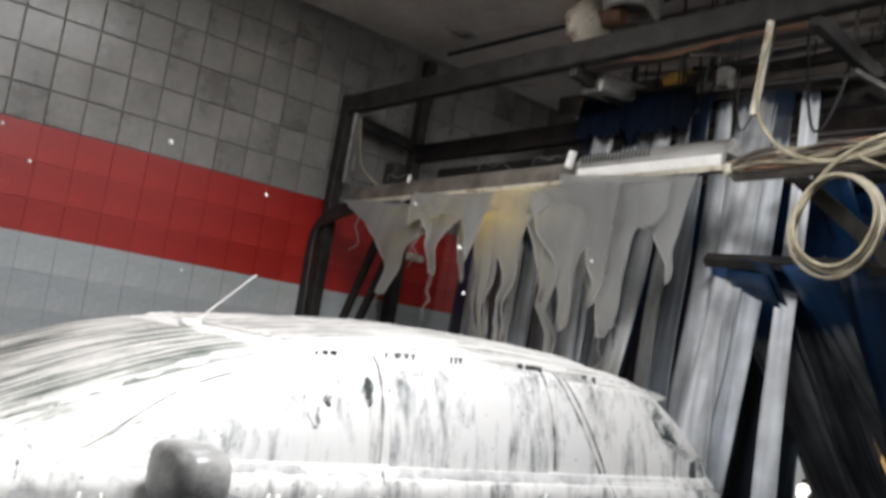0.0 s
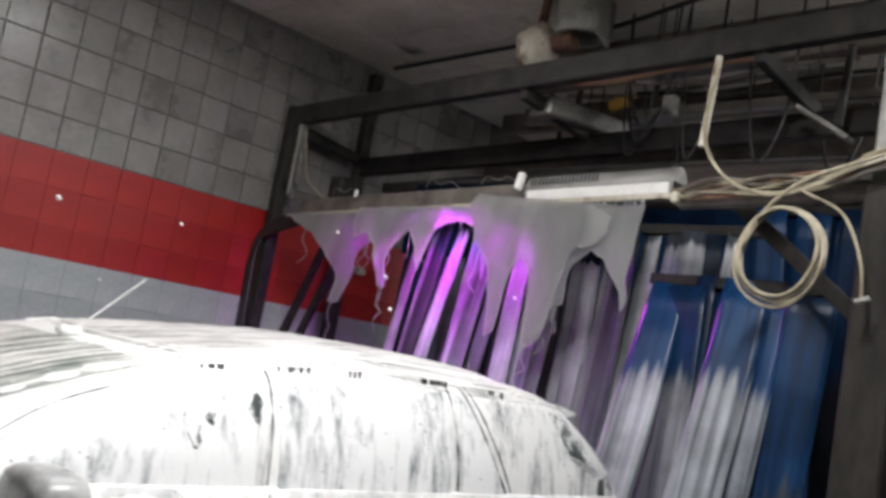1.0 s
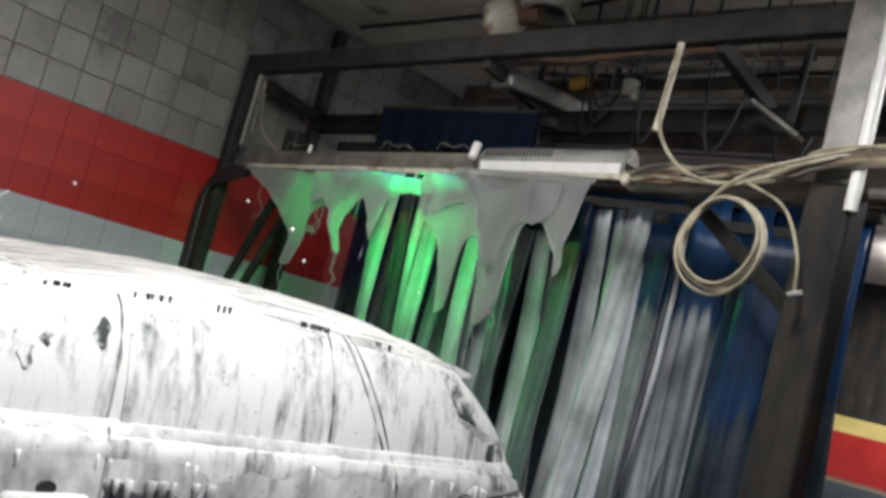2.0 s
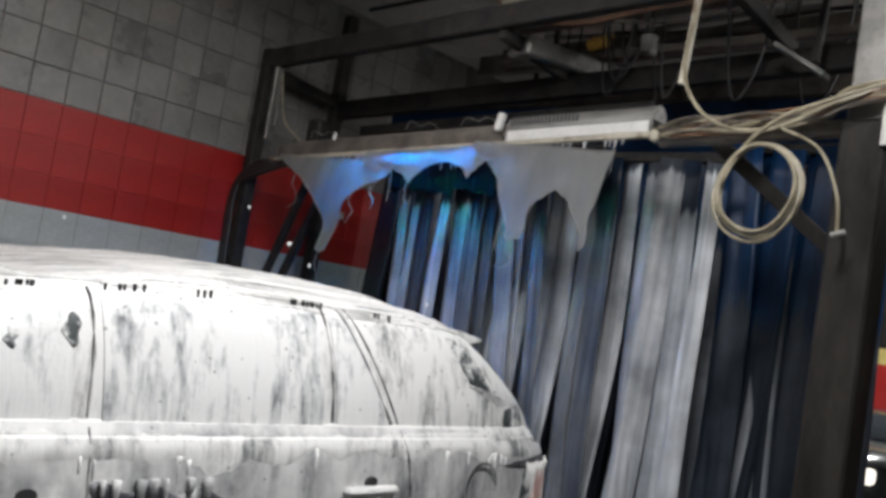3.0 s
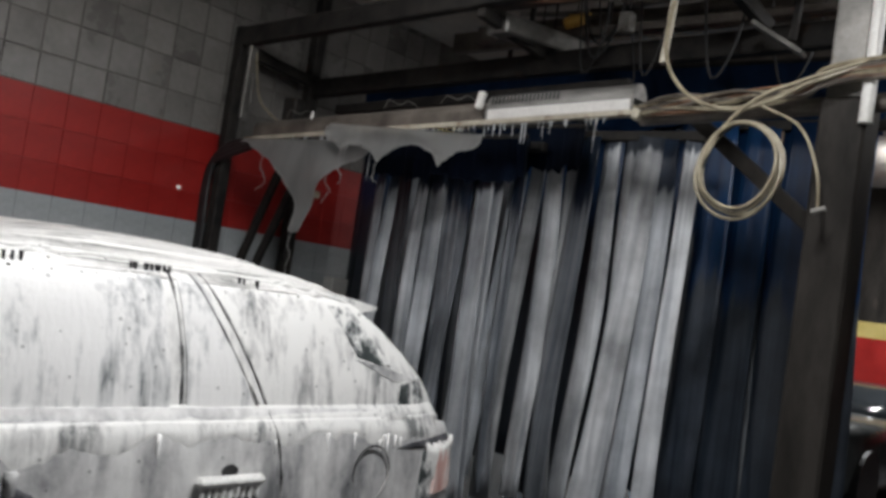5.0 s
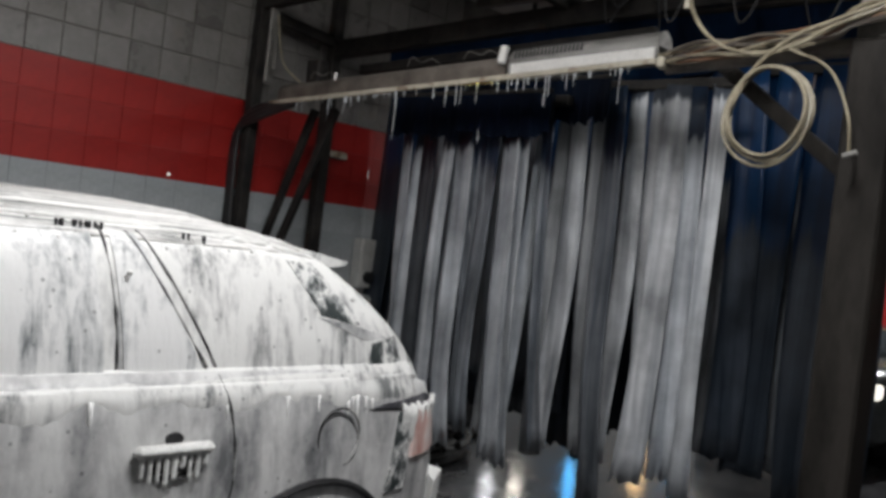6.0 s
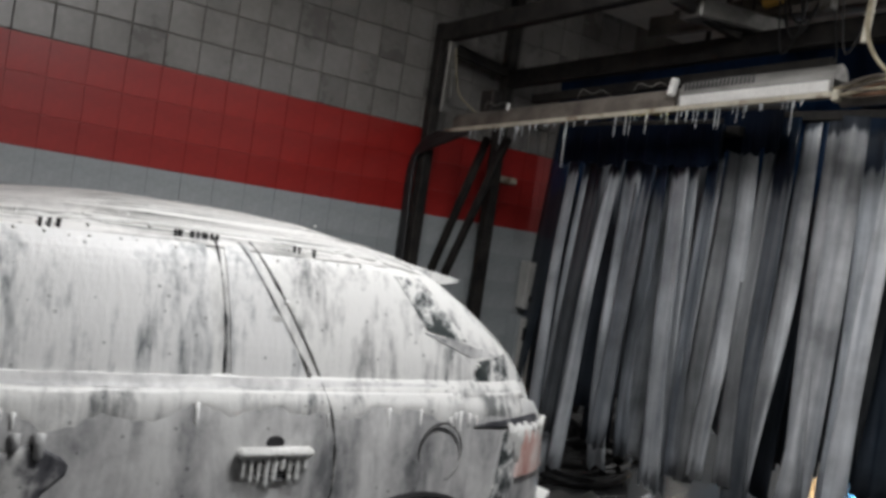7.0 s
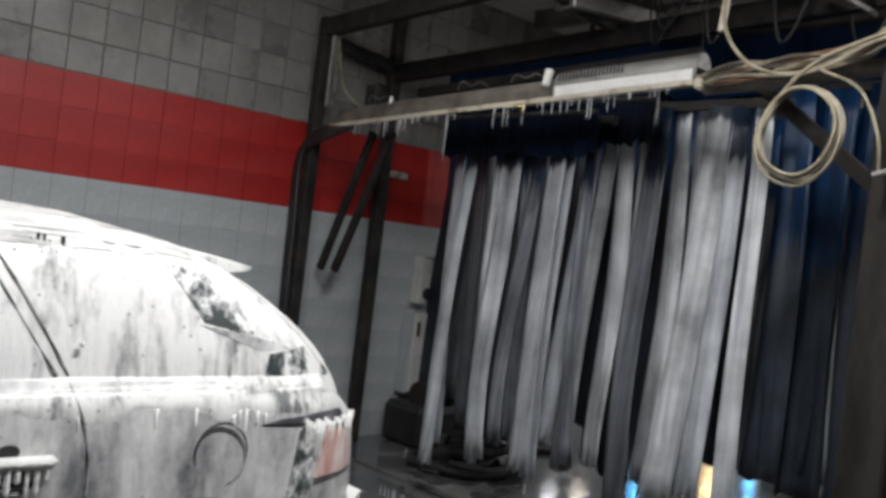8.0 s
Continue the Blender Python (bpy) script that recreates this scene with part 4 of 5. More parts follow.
    spots = [random.gauss(m, d) for m, d, k in ((0.94, 0.04, 12), (0.12, 0.06, 5), (0.34, 0.04, 5), (0.58, 0.03, 3), (1.25, 0.05, 3)) for _ in range(k)]
    for x in spots:
        z = gutter_z(x) - 0.012
        drip(bm, (x, -(cabin_y(x, z) + 0.006), z), random.choice((0.012, 0.018, 0.03, 0.05)), random.uniform(0.003, 0.0055))
    tagged(part("bare_glass", bm, M_DARKPLASTIC, c), kind="stuff")
    bm = bmesh.new()
    for k in range(34):
        x, z = random.uniform(0.1, 1.55), 0.0
        z = gutter_z(x) + random.uniform(-0.05, 0.02)
        bmesh.ops.create_icosphere(bm, subdivisions=1, radius=random.uniform(0.003, 0.006), matrix=Matrix.Translation((x, -cabin_y(x, min(z, 1.40)) - 0.002, z)))
    tagged(part("foam_clumps", bm, M_FOAM, c, smooth=True), kind="stuff")
    return c


CAR = build_car()


# ---------------------------------------------------------------- felt curtains behind the arch
def strip_felt(name, top_a, top_b, low_a, low_b, edge, soft=0.25):
    """Felt whose upper part shows its colour and whose lower part is grey with streaks of foam, edge metres down."""
    m, n, L, p = nodes(name)
    co = n.new("ShaderNodeTexCoord").outputs["Object"]
    info = n.new("ShaderNodeObjectInfo").outputs["Random"]
    mp = n.new("ShaderNodeMapping")
    mp.inputs["Scale"].default_value = (17, 17, 0.45)
    L.new(co, mp.inputs[0])
    off = n.new("ShaderNodeVectorMath")
    off.operation = "MULTIPLY_ADD"
    off.inputs[1].default_value = (37, 17, 11)
    L.new(info, off.inputs[0])
    L.new(mp.outputs[0], off.inputs[2])
    st = n.new("ShaderNodeTexNoise")
    st.inputs["Scale"].default_value, st.inputs["Detail"].default_value, st.inputs["Distortion"].default_value = 1.3, 6, 0.4
    L.new(off.outputs[0], st.inputs["Vector"])
    sep = n.new("ShaderNodeSeparateXYZ")
    L.new(co, sep.inputs[0])
    down = n.new("ShaderNodeMapRange")
    down.inputs[1].default_value, down.inputs[2].default_value, down.inputs[3].default_value, down.inputs[4].default_value = -edge + soft, -edge - soft, -0.6, 0.6
    L.new(sep.outputs[2], down.inputs[0])
    add = n.new("ShaderNodeMath")
    L.new(st.outputs[0], add.inputs[0])
    L.new(down.outputs[0], add.inputs[1])
    cut = n.new("ShaderNodeMapRange")
    cut.inputs[1].default_value, cut.inputs[2].default_value = 0.45, 0.62
    L.new(add.outputs[0], cut.inputs[0])
    # blotches where the foam has run off
    mp2 = n.new("ShaderNodeVectorMath")
    mp2.operation = "MULTIPLY_ADD"
    mp2.inputs[1].default_value = (29, 13, 23)
    L.new(info, mp2.inputs[0])
    L.new(co, mp2.inputs[2])
    bl = n.new("ShaderNodeTexNoise")
    bl.inputs["Scale"].default_value, bl.inputs["Detail"].default_value, bl.inputs["Roughness"].default_value = 2.4, 6, 0.6
    L.new(mp2.outputs[0], bl.inputs["Vector"])
    blot = n.new("ShaderNodeMapRange")
    blot.inputs[1].default_value, blot.inputs[2].default_value, blot.inputs[3].default_value, blot.inputs[4].default_value = 0.32, 0.66, 0.45, 1.25
    L.new(bl.outputs[0], blot.inputs[0])

    def ramp(a, b, fac, p0, p1):
        r = n.new("ShaderNodeValToRGB")
        r.color_ramp.elements[0].position, r.color_ramp.elements[1].position = p0, p1
        r.color_ramp.elements[0].color, r.color_ramp.elements[1].color = (*a, 1), (*b, 1)
        L.new(fac, r.inputs[0])
        return r.outputs[0]

    mix = n.new("ShaderNodeMix")
    mix.data_type = "RGBA"
    L.new(cut.outputs[0], mix.inputs[0])
    L.new(ramp(top_a, top_b, st.outputs[0], 0.3, 0.7), mix.inputs[6])
    L.new(ramp(low_a, low_b, st.outputs[0], 0.33, 0.68), mix.inputs[7])
    shade = n.new("ShaderNodeMapRange")
    shade.inputs[3].default_value, shade.inputs[4].default_value = 0.42, 1.25
    L.new(info, shade.inputs[0])
    mul = n.new("ShaderNodeMix")
    mul.data_type, mul.blend_type = "RGBA", "MULTIPLY"
    mul.inputs[0].default_value = 1.0
    L.new(mix.outputs[2], mul.inputs[6])
    both = n.new("ShaderNodeMath")
    both.operation = "MULTIPLY"
    L.new(shade.outputs[0], both.inputs[0])
    L.new(blot.outputs[0], both.inputs[1])
    L.new(both.outputs[0], mul.inputs[7])
    L.new(mul.outputs[2], p.inputs["Base Color"])
    p.inputs["Roughness"].default_value, p.inputs["Specular IOR Level"].default_value = 0.34, 0.4
    bp = n.new("ShaderNodeBump")
    bp.inputs["Strength"].default_value, bp.inputs["Distance"].default_value = 0.5, 0.01
    L.new(st.outputs[0], bp.inputs["Height"])
    L.new(bp.outputs[0], p.inputs["Normal"])
    return m


M_STRIP = strip_felt("foam_soaked_felt", (0.006, 0.012, 0.028), (0.02, 0.035, 0.06), (0.25, 0.275, 0.305), (0.55, 0.575, 0.60), 0.24, 0.14)
M_STRIPPALE = strip_felt("foam_white_felt", (0.03, 0.04, 0.055), (0.10, 0.11, 0.13), (0.30, 0.32, 0.345), (0.64, 0.655, 0.67), 0.06, 0.10)
M_STRIPDARK = strip_felt("half_soaked_felt", (0.006, 0.012, 0.028), (0.02, 0.04, 0.075), (0.075, 0.09, 0.11), (0.26, 0.275, 0.295), 0.35, 0.3)
M_STRIPBLUE = strip_felt("blue_felt_foamed_below", (0.004, 0.025, 0.082), (0.009, 0.068, 0.19), (0.035, 0.05, 0.07), (0.54, 0.56, 0.59), 0.44, 0.26)
M_STRIPNAVY = strip_felt("navy_felt_foamed_below", (0.004, 0.018, 0.058), (0.009, 0.052, 0.145), (0.014, 0.024, 0.038), (0.065, 0.078, 0.10), 0.85, 0.35)


def strip_mesh(k, width, length, mat):
    """A long felt strip with soft folds and a ragged foot."""
    random.seed(100 + k)
    bm = bmesh.new()
    n, m = 14, 6
    ph, amp, fold, turns = random.random() * 6, random.uniform(0.01, 0.03), random.uniform(0.006, 0.018), random.uniform(2.0, 5.0)
    rows = []
    for i in range(n + 1):
        u = i / n
        w = width * (0.80 + 0.20 * min(1, u * 2.2)) * (1 + 0.09 * math.sin(ph + 5 * u))
        dx = amp * u * math.sin(ph + 6 * u)
        dy = 0.04 * u * math.sin(ph * 2 + 3.4 * u)
        row = []
        for j in range(m + 1):
            q = j / m - 0.5
            ragged = 0.05 * noise.noise(Vector((j * 0.9, k, 1))) if i == n else 0
            row.append((dx + fold * (0.4 + 0.6 * u) * math.sin(turns * q + ph + 1.5 * u), dy + w * q, -length * u + ragged))
        rows.append(row)
    f = [[bm.verts.new(p) for p in r] for r in rows]
    b = [[bm.verts.new((p[0] + 0.006, p[1], p[2])) for p in r] for r in rows]
    for i in range(n):
        for j in range(m):
            bm.faces.new((f[i][j], f[i][j + 1], f[i + 1][j + 1], f[i + 1][j]))
            bm.faces.new((b[i][j], b[i + 1][j], b[i + 1][j + 1], b[i][j + 1]))
        bm.faces.new((f[i][0], f[i + 1][0], b[i + 1][0], b[i][0]))
        bm.faces.new((f[i][m], b[i][m], b[i + 1][m], f[i + 1][m]))
    for r in (0, n):
        for j in range(m):
            bm.faces.new((f[r][j], f[r][j + 1], b[r][j + 1], b[r][j]))
    me = bpy.data.meshes.new("strip")
    bmesh.ops.recalc_face_normals(bm, faces=bm.faces)
    bm.to_mesh(me)
    bm.free()
    me.materials.append(mat)
    for p in me.polygons:
        p.use_smooth = True
    return me


STRIPS = []


def curtain(label, x, y0, y1, top, mats, length, pitch, seed, width=0.2, depth=0.05, head=0.0, head_to=None, head_mat=None):
    c = empty("felt_curtain", pose(x, 0, top), label, "curtain", "wash curtains")
    part("rail", beam(bmesh.new(), (0.02, y0 + 0.05, 0), (0.02, y1 - 0.05, 0.0), 0.05, 0.05, 0.005), M_STEEL, c)
    if head:
        bm = bmesh.new()
        rows = []
        for i in range(49):
            y = y0 + ((head_to or y1) - y0) * i / 48
            d = 0.014 * math.sin(i * 0.9 + seed) + 0.008 * math.sin(i * 2.1)
            low = -head * (1 + 0.35 * noise.noise(Vector((i * 0.22, seed, 0))) + 0.2 * noise.noise(Vector((i * 0.9, seed, 5))))
            rows.append([(-0.085, y, 0.03), (-0.09 + d * 0.6, y, low * 0.5), (-0.085 + d, y, low), (-0.078 + d, y, low), (-0.077, y, 0.03)])
        part("header", loft(bm, rows), head_mat or M_NAVYBLUE, c, "dark blue cloth header", smooth=False)
        part("header_rod", sweep(bmesh.new(), [(-0.08, y0, 0.03), (-0.08, head_to or y1, 0.03)], 0.014, 8), M_STEEL, c)
    rnd = random.Random(seed)
    meshes = [strip_mesh(seed * 20 + k, width * rnd.uniform(0.72, 1.3), length * rnd.uniform(0.87, 1.03), mats[k % len(mats)]) for k in range(8)]
    n = int(abs(y1 - y0) / pitch)
    for i in range(n):
        y = y0 + (y1 - y0) * (i + 0.5) / n + rnd.uniform(-0.02, 0.02)
        s = new("strip", meshes[(i * 3 + rnd.randrange(2)) % 8])
        s.parent = c
        base = (rnd.uniform(-depth, depth), y, rnd.uniform(-0.03, 0.03))
        STRIPS.append((s, base, rnd.uniform(-3, 3), rnd.uniform(-1.4, 1.8), rnd.random() * 6.28, y))
    return c


LEFT = curtain("wide felt strips, navy above and soaked grey with foam below", 2.16, -1.12, -2.26, 2.20, (M_STRIP, M_STRIP, M_STRIPDARK, M_STRIP, M_STRIPDARK), 2.02, 0.108, 3, 0.115, 0.035, head=0.20)
MIDDLE = curtain("wide foam-grey felt strips hanging behind the drip trough", 2.31, -1.78, -3.13, 2.28, (M_STRIPPALE, M_STRIP, M_STRIPPALE, M_STRIPDARK, M_STRIPPALE), 2.10, 0.112, 4, 0.122, 0.035, head=0.2, head_to=-2.5)
RIGHT = curtain("blue felt strips turned white with foam below", 2.12, -2.80, -3.56, 2.24, (M_STRIPBLUE, M_STRIPBLUE, M_STRIPNAVY), 1.92, 0.085, 5, 0.19, 0.03)
BACK = curtain("dark blue felt strips hanging behind the other curtains", 3.05, -0.10, -2.80, 2.80, (M_STRIPNAVY, M_STRIPDARK, M_STRIPNAVY), 2.56, 0.11, 7, 0.27, head=0.34, head_to=-3.7, head_mat=M_DEEPBLUE)
SIDE = curtain("navy felt strips hanging beside the open post", 2.80, -2.92, -3.72, 2.45, (M_STRIPNAVY,), 2.15, 0.11, 9, 0.18)


# ---------------------------------------------------------------- falling foam
def film_piece(seed, width, drop, arches, side=0.12):
    """A torn sheet of foam hung by its top edge along y. arches: (centre, half width, height left above) in shares
    of the sheet; each leaves a rounded opening, and pointed tails stand between them."""
    rnd = random.Random(seed)
    n, m = 110, 14

    def depth(i):
        u = i / n
        uu = u + 0.018 * noise.noise(Vector((u * 9, seed, 1)))
        d = drop * (1 + 0.10 * noise.noise(Vector((u * 6, seed * 2.3, 0))))
        for c, w, h in arches:
            q = min(1.0, abs(uu - c) / w)
            d = min(d, drop * (h + (1 - h) * (1 - math.sqrt(1 - q * q)) ** 0.8) if q < 1 else d)
        edge = min(u / side, (1 - u) / side, 1.0)
        d *= 0.10 + 0.90 * edge ** 0.7
        d += 0.010 * noise.noise(Vector((u * 41, seed, 4))) + 0.016 * noise.noise(Vector((u * 17, seed * 3.1, 2)))
        return max(0.025, d)

    bm = bmesh.new()
    rows = []
    for i in range(n + 1):
        u, d = i / n, depth(i)
        col = []
        for j in range(m + 1):
            v = j / m
            y = (0.5 - u) * width + 0.10 * d * v * noise.noise(Vector((v * d * 6, seed, 7)))
            x = 0.06 * noise.noise(Vector((u * 4, v * 2.2 * d / drop, seed))) * v - 0.02 * v
            col.append((x, y, -d * v))
        rows.append(col)
    vs = [[bm.verts.new(p) for p in r] for r in rows]
    for a, b in zip(vs, vs[1:]):
        for j in range(m):
            bm.faces.new((a[j], a[j + 1], b[j + 1], b[j]))
    bmesh.ops.solidify(bm, geom=bm.faces, thickness=0.003)
    # the swollen rim, and strands that run down from the tails
    edge = [(r[-1][0] - 0.002, r[-1][1], r[-1][2]) for r in rows[1:-1]]
    sweep(bm, edge, [0.004 * (1 + 0.9 * noise.noise(Vector((k * 0.21, seed, 9)))) for k in range(len(edge))], 6)
    deep = sorted(range(6, n - 6), key=lambda i: -depth(i))
    ends = [deep[0]] + [rnd.randrange(8, n - 8) for _ in range(2)]
    for i in ends:
        x, y, z = rows[i][-1]
        k = rnd.uniform(0.10, 0.26)
        sweep(bm, smooth_path([(x, y, z + 0.02), (x - 0.01, y + rnd.uniform(-0.015, 0.015), z - k * 0.3), (x, y + rnd.uniform(-0.03, 0.03), z - k * 0.55), (x - 0.006, y + rnd.uniform(-0.05, 0.05), z - k * 0.8), (x, y + rnd.uniform(-0.05, 0.05), z - k)], 4), 0.0024, 5)
    return bm


FILMS = []


def films():
    """Each sheet: seed, width, drop, openings, place along the lip, when it tears off, where it comes to rest."""
    spec = [(1, 1.10, 0.52, [(0.0, 0.52, 0.06), (0.88, 0.30, 0.20)], -0.98, 5.5, "floor"),
            (2, 1.05, 0.24, [(0.22, 0.20, 0.45), (0.60, 0.22, 0.30), (0.90, 0.12, 0.5)], -1.75, 5.42, "floor"),
            (4, 0.78, 0.44, [(0.10, 0.26, 0.2), (0.68, 0.2, 0.45)], -2.52, 4.55, "floor"),
            (5, 1.10, 0.85, [(0.12, 0.07, 0.15), (0.31, 0.06, 0.4), (0.50, 0.11, 0.22), (0.80, 0.13, 0.25)], -1.98, 0.12, "beyond the car"),
            (6, 0.80, 0.66, [(0.05, 0.26, 0.3), (0.48, 0.12, 0.45), (0.86, 0.14, 0.30)], -2.42, 2.35, "floor"),
            (7, 0.62, 0.44, [(0.2, 0.2, 0.35), (0.72, 0.2, 0.30)], -1.45, 2.5, "floor")]
    for seed, w, d, arches, y, end, rest in spec:
        ob = part("foam_sheet", film_piece(seed, w, d, arches), M_FILM, smooth=True)
        tagged(ob, "torn translucent sheet of white foam pouring from the trough", "foam", "falling foam")
        FILMS.append((ob, seed, y, end, rest))


films()


def drips_on_lip():
    random.seed(31)
    bm = bmesh.new()
    for k in range(60):
        y = random.uniform(-0.6, -2.95)
        drip(bm, (GX - 0.06, y, 2.098 + lift(y)), random.choice((0.01, 0.02, 0.03, 0.06, 0.10)) * (2.6 if k % 11 == 0 else 1), random.uniform(0.0015, 0.003))
    ob = part("lip_drips", bm, M_WATER)
    tagged(ob, "small water drips hanging from the drip lip", "water", kind="stuff")


drips_on_lip()
FLECKS = []


def flecks():
    rnd = random.Random(77)
    bm = bmesh.new()
    bmesh.ops.create_icosphere(bm, subdivisions=2, radius=0.007)
    for v in bm.verts:
        v.co *= 1 + 0.5 * noise.noise(v.co * 150)
    first = part("foam_fleck", bm, M_FOAM, smooth=True)
    tagged(first, "small fleck of white foam drifting in the air", "foam", "foam flecks")
    for k in range(10):
        ob = first if k == 0 else copy_thing(first, Matrix())
        FLECKS.append((ob, (rnd.uniform(-0.6, 1.4), rnd.uniform(-3.2, -0.8), rnd.uniform(1.5, 2.0)), rnd.uniform(0, 6.28), 0.05 + 0.06 * rnd.random()))
    bm = bmesh.new()
    sweep(bm, [(0, 0, 0.03), (0, 0, 0.0), (0, 0, -0.02), (0, 0, -0.03)], [0.0012, 0.0025, 0.003, 0.001], 6)
    drop = part("water_drop", bm, M_WATER)
    tagged(drop, "falling water drop below the drip lip", "water", "falling drops")
    for k in range(44):
        ob = drop if k == 0 else copy_thing(drop, Matrix())
        y = rnd.uniform(-2.9, -1.2)
        FLECKS.append((ob, (GX - 0.06, y, 2.10 + lift(y)), 0, -(0.3 + 7.2 * rnd.random())))


flecks()


# ---------------------------------------------------------------- far end of the bay
def next_car():
    c = empty("waiting_car", pose(7.2, -2.1, 0), "dark parked car waiting behind the curtains", "car")
    body = [(-1.3, 0.6, 0.62, 0.25), (-1.15, 0.78, 0.74, 0.2), (-0.3, 0.84, 0.78, 0.2), (0.3, 0.85, 0.80, 0.2), (2.4, 0.85, 0.80, 0.2), (2.8, 0.7, 0.75, 0.25)]
    part("body", loft(bmesh.new(), [body_ring(*b) for b in body]), M_PAINT, c, smooth=True)
    cabin = [(0.74, 0.15, 2.6, 0.78), (0.92, 0.55, 2.45, 0.72), (1.04, 0.95, 2.2, 0.64), (1.08, 1.2, 2.0, 0.5)]
    rings = []
    for z, xf, xr, hw in cabin:
        rings.append([((xf + xr) / 2 + (xr - xf) / 2 * math.copysign(abs(math.cos(a)) ** 0.35, math.cos(a)), hw * math.copysign(abs(math.sin(a)) ** 0.4, math.sin(a)), z) for a in np.linspace(0, 2 * math.pi, 40, endpoint=False)])
    part("cabin", loft(bmesh.new(), rings), M_GLASS, c, smooth=True)
    for s in (-1, 1):
        part("headlight", box(bmesh.new(), -1.26, -1.12, s * 0.62 - 0.12, s * 0.62 + 0.12, 0.58, 0.70, 0.02), glow("lit_headlight", (1, 0.95, 0.85), 1.6), c, "lit headlight")
        for wx in (-0.7, 1.9):
            part("wheel", cyl(bmesh.new(), (wx, s * 0.66, 0.3), (wx, s * 0.84, 0.3), 0.3, 22), M_RUBBER, c)


next_car()


def far_lights():
    spec = ((4.75, 0.72, 0.10, 0.10, (0.95, 0.97, 1.0), "white"), (5.16, 0.78, 0.12, 0.08, (1.0, 0.93, 0.82), "warm white"), (6.04, 0.66, 0.03, 0.34, (0.1, 0.5, 1.0), "blue"), (7.38, 0.74, 0.20, 0.09, (1.0, 0.66, 0.32), "amber"), (8.3, 0.66, 0.04, 0.34, (0.12, 0.52, 1.0), "blue"), (9.5, 0.75, 0.2, 0.14, (0.95, 0.97, 1.0), "white"))
    for x, z, w, h, col, nm in spec:
        a = empty("wall_light", pose(x, 0, z), f"{nm} light box on the wall above the wet floor", "lamp", "wall lights")
        part("housing", box(bmesh.new(), -w / 2 - 0.02, w / 2 + 0.02, -0.05, -0.001, -0.02, h + 0.02, 0.006), M_STEEL, a)
        part("lens", box(bmesh.new(), -w / 2, w / 2, -0.065, -0.052, 0, h, 0.004), glow("low_light", col, 42.0), a)


far_lights()


# ---------------------------------------------------------------- wall tiles, last
def tile_mesh(name, w, h, mat):
    bm = bmesh.new()
    x, z, y0, y1 = w / 2, h / 2, 0.0052, 0.0
    b = 0.003 if mat is M_TILE else 0.001
    front = [bm.verts.new(p) for p in ((-x + b, y1, -z + b), (x - b, y1, -z + b), (x - b, y1, z - b), (-x + b, y1, z - b))]
    back = [bm.verts.new(p) for p in ((-x, y0, -z), (x, y0, -z), (x, y0, z), (-x, y0, z))]
    bm.faces.new(front)
    for k in range(4):
        bm.faces.new((front[k], back[k], back[(k + 1) % 4], front[(k + 1) % 4]))
    me = bpy.data.meshes.new(name)
    bmesh.ops.recalc_face_normals(bm, faces=bm.faces)
    bm.to_mesh(me)
    bm.free()
    me.materials.append(mat)
    return me


def tiles():
    rnd = random.Random(5)

    def lay(name, rows, cols, mat, gap, rough):
        cache = {}
        for z0, z1 in rows:
            h = round(z1 - z0, 4)
            if h not in cache:
                cache[h] = tile_mesh(name, TILE - gap, h - gap, mat)
            for k in cols:
                ob = new(name, cache[h])
                ob.parent = WALL
                ob.matrix_basis = pose(TILE * (k + 0.5), -rnd.random() * rough * 0.002, (z0 + z1) / 2, rnd.uniform(-1, 1) * rough * 0.35, 0, rnd.uniform(-1, 1) * rough * 0.35)

    up = [(BAND1, BAND1 + 0.19)] + [(BAND1 + 0.19 + TILE * i, min(ZC - 0.002, BAND1 + 0.19 + TILE * (i + 1))) for i in range(6)]
    lay("tile", up, range(-13, 19), M_TILE, 0.0055, 1.0)
    lay("red_tile", [(BAND0, BAND0 + 0.18), (BAND0 + 0.18, BAND0 + 0.38), (BAND0 + 0.38, BAND1)], range(-13, 19), M_RED, 0.0006, 0.08)
    lay("grey_tile", [(BAND0 - TILE * (i + 1), BAND0 - TILE * i) for i in range(7)], range(-13, 19), M_GREY, 0.0007, 0.10)


tiles()


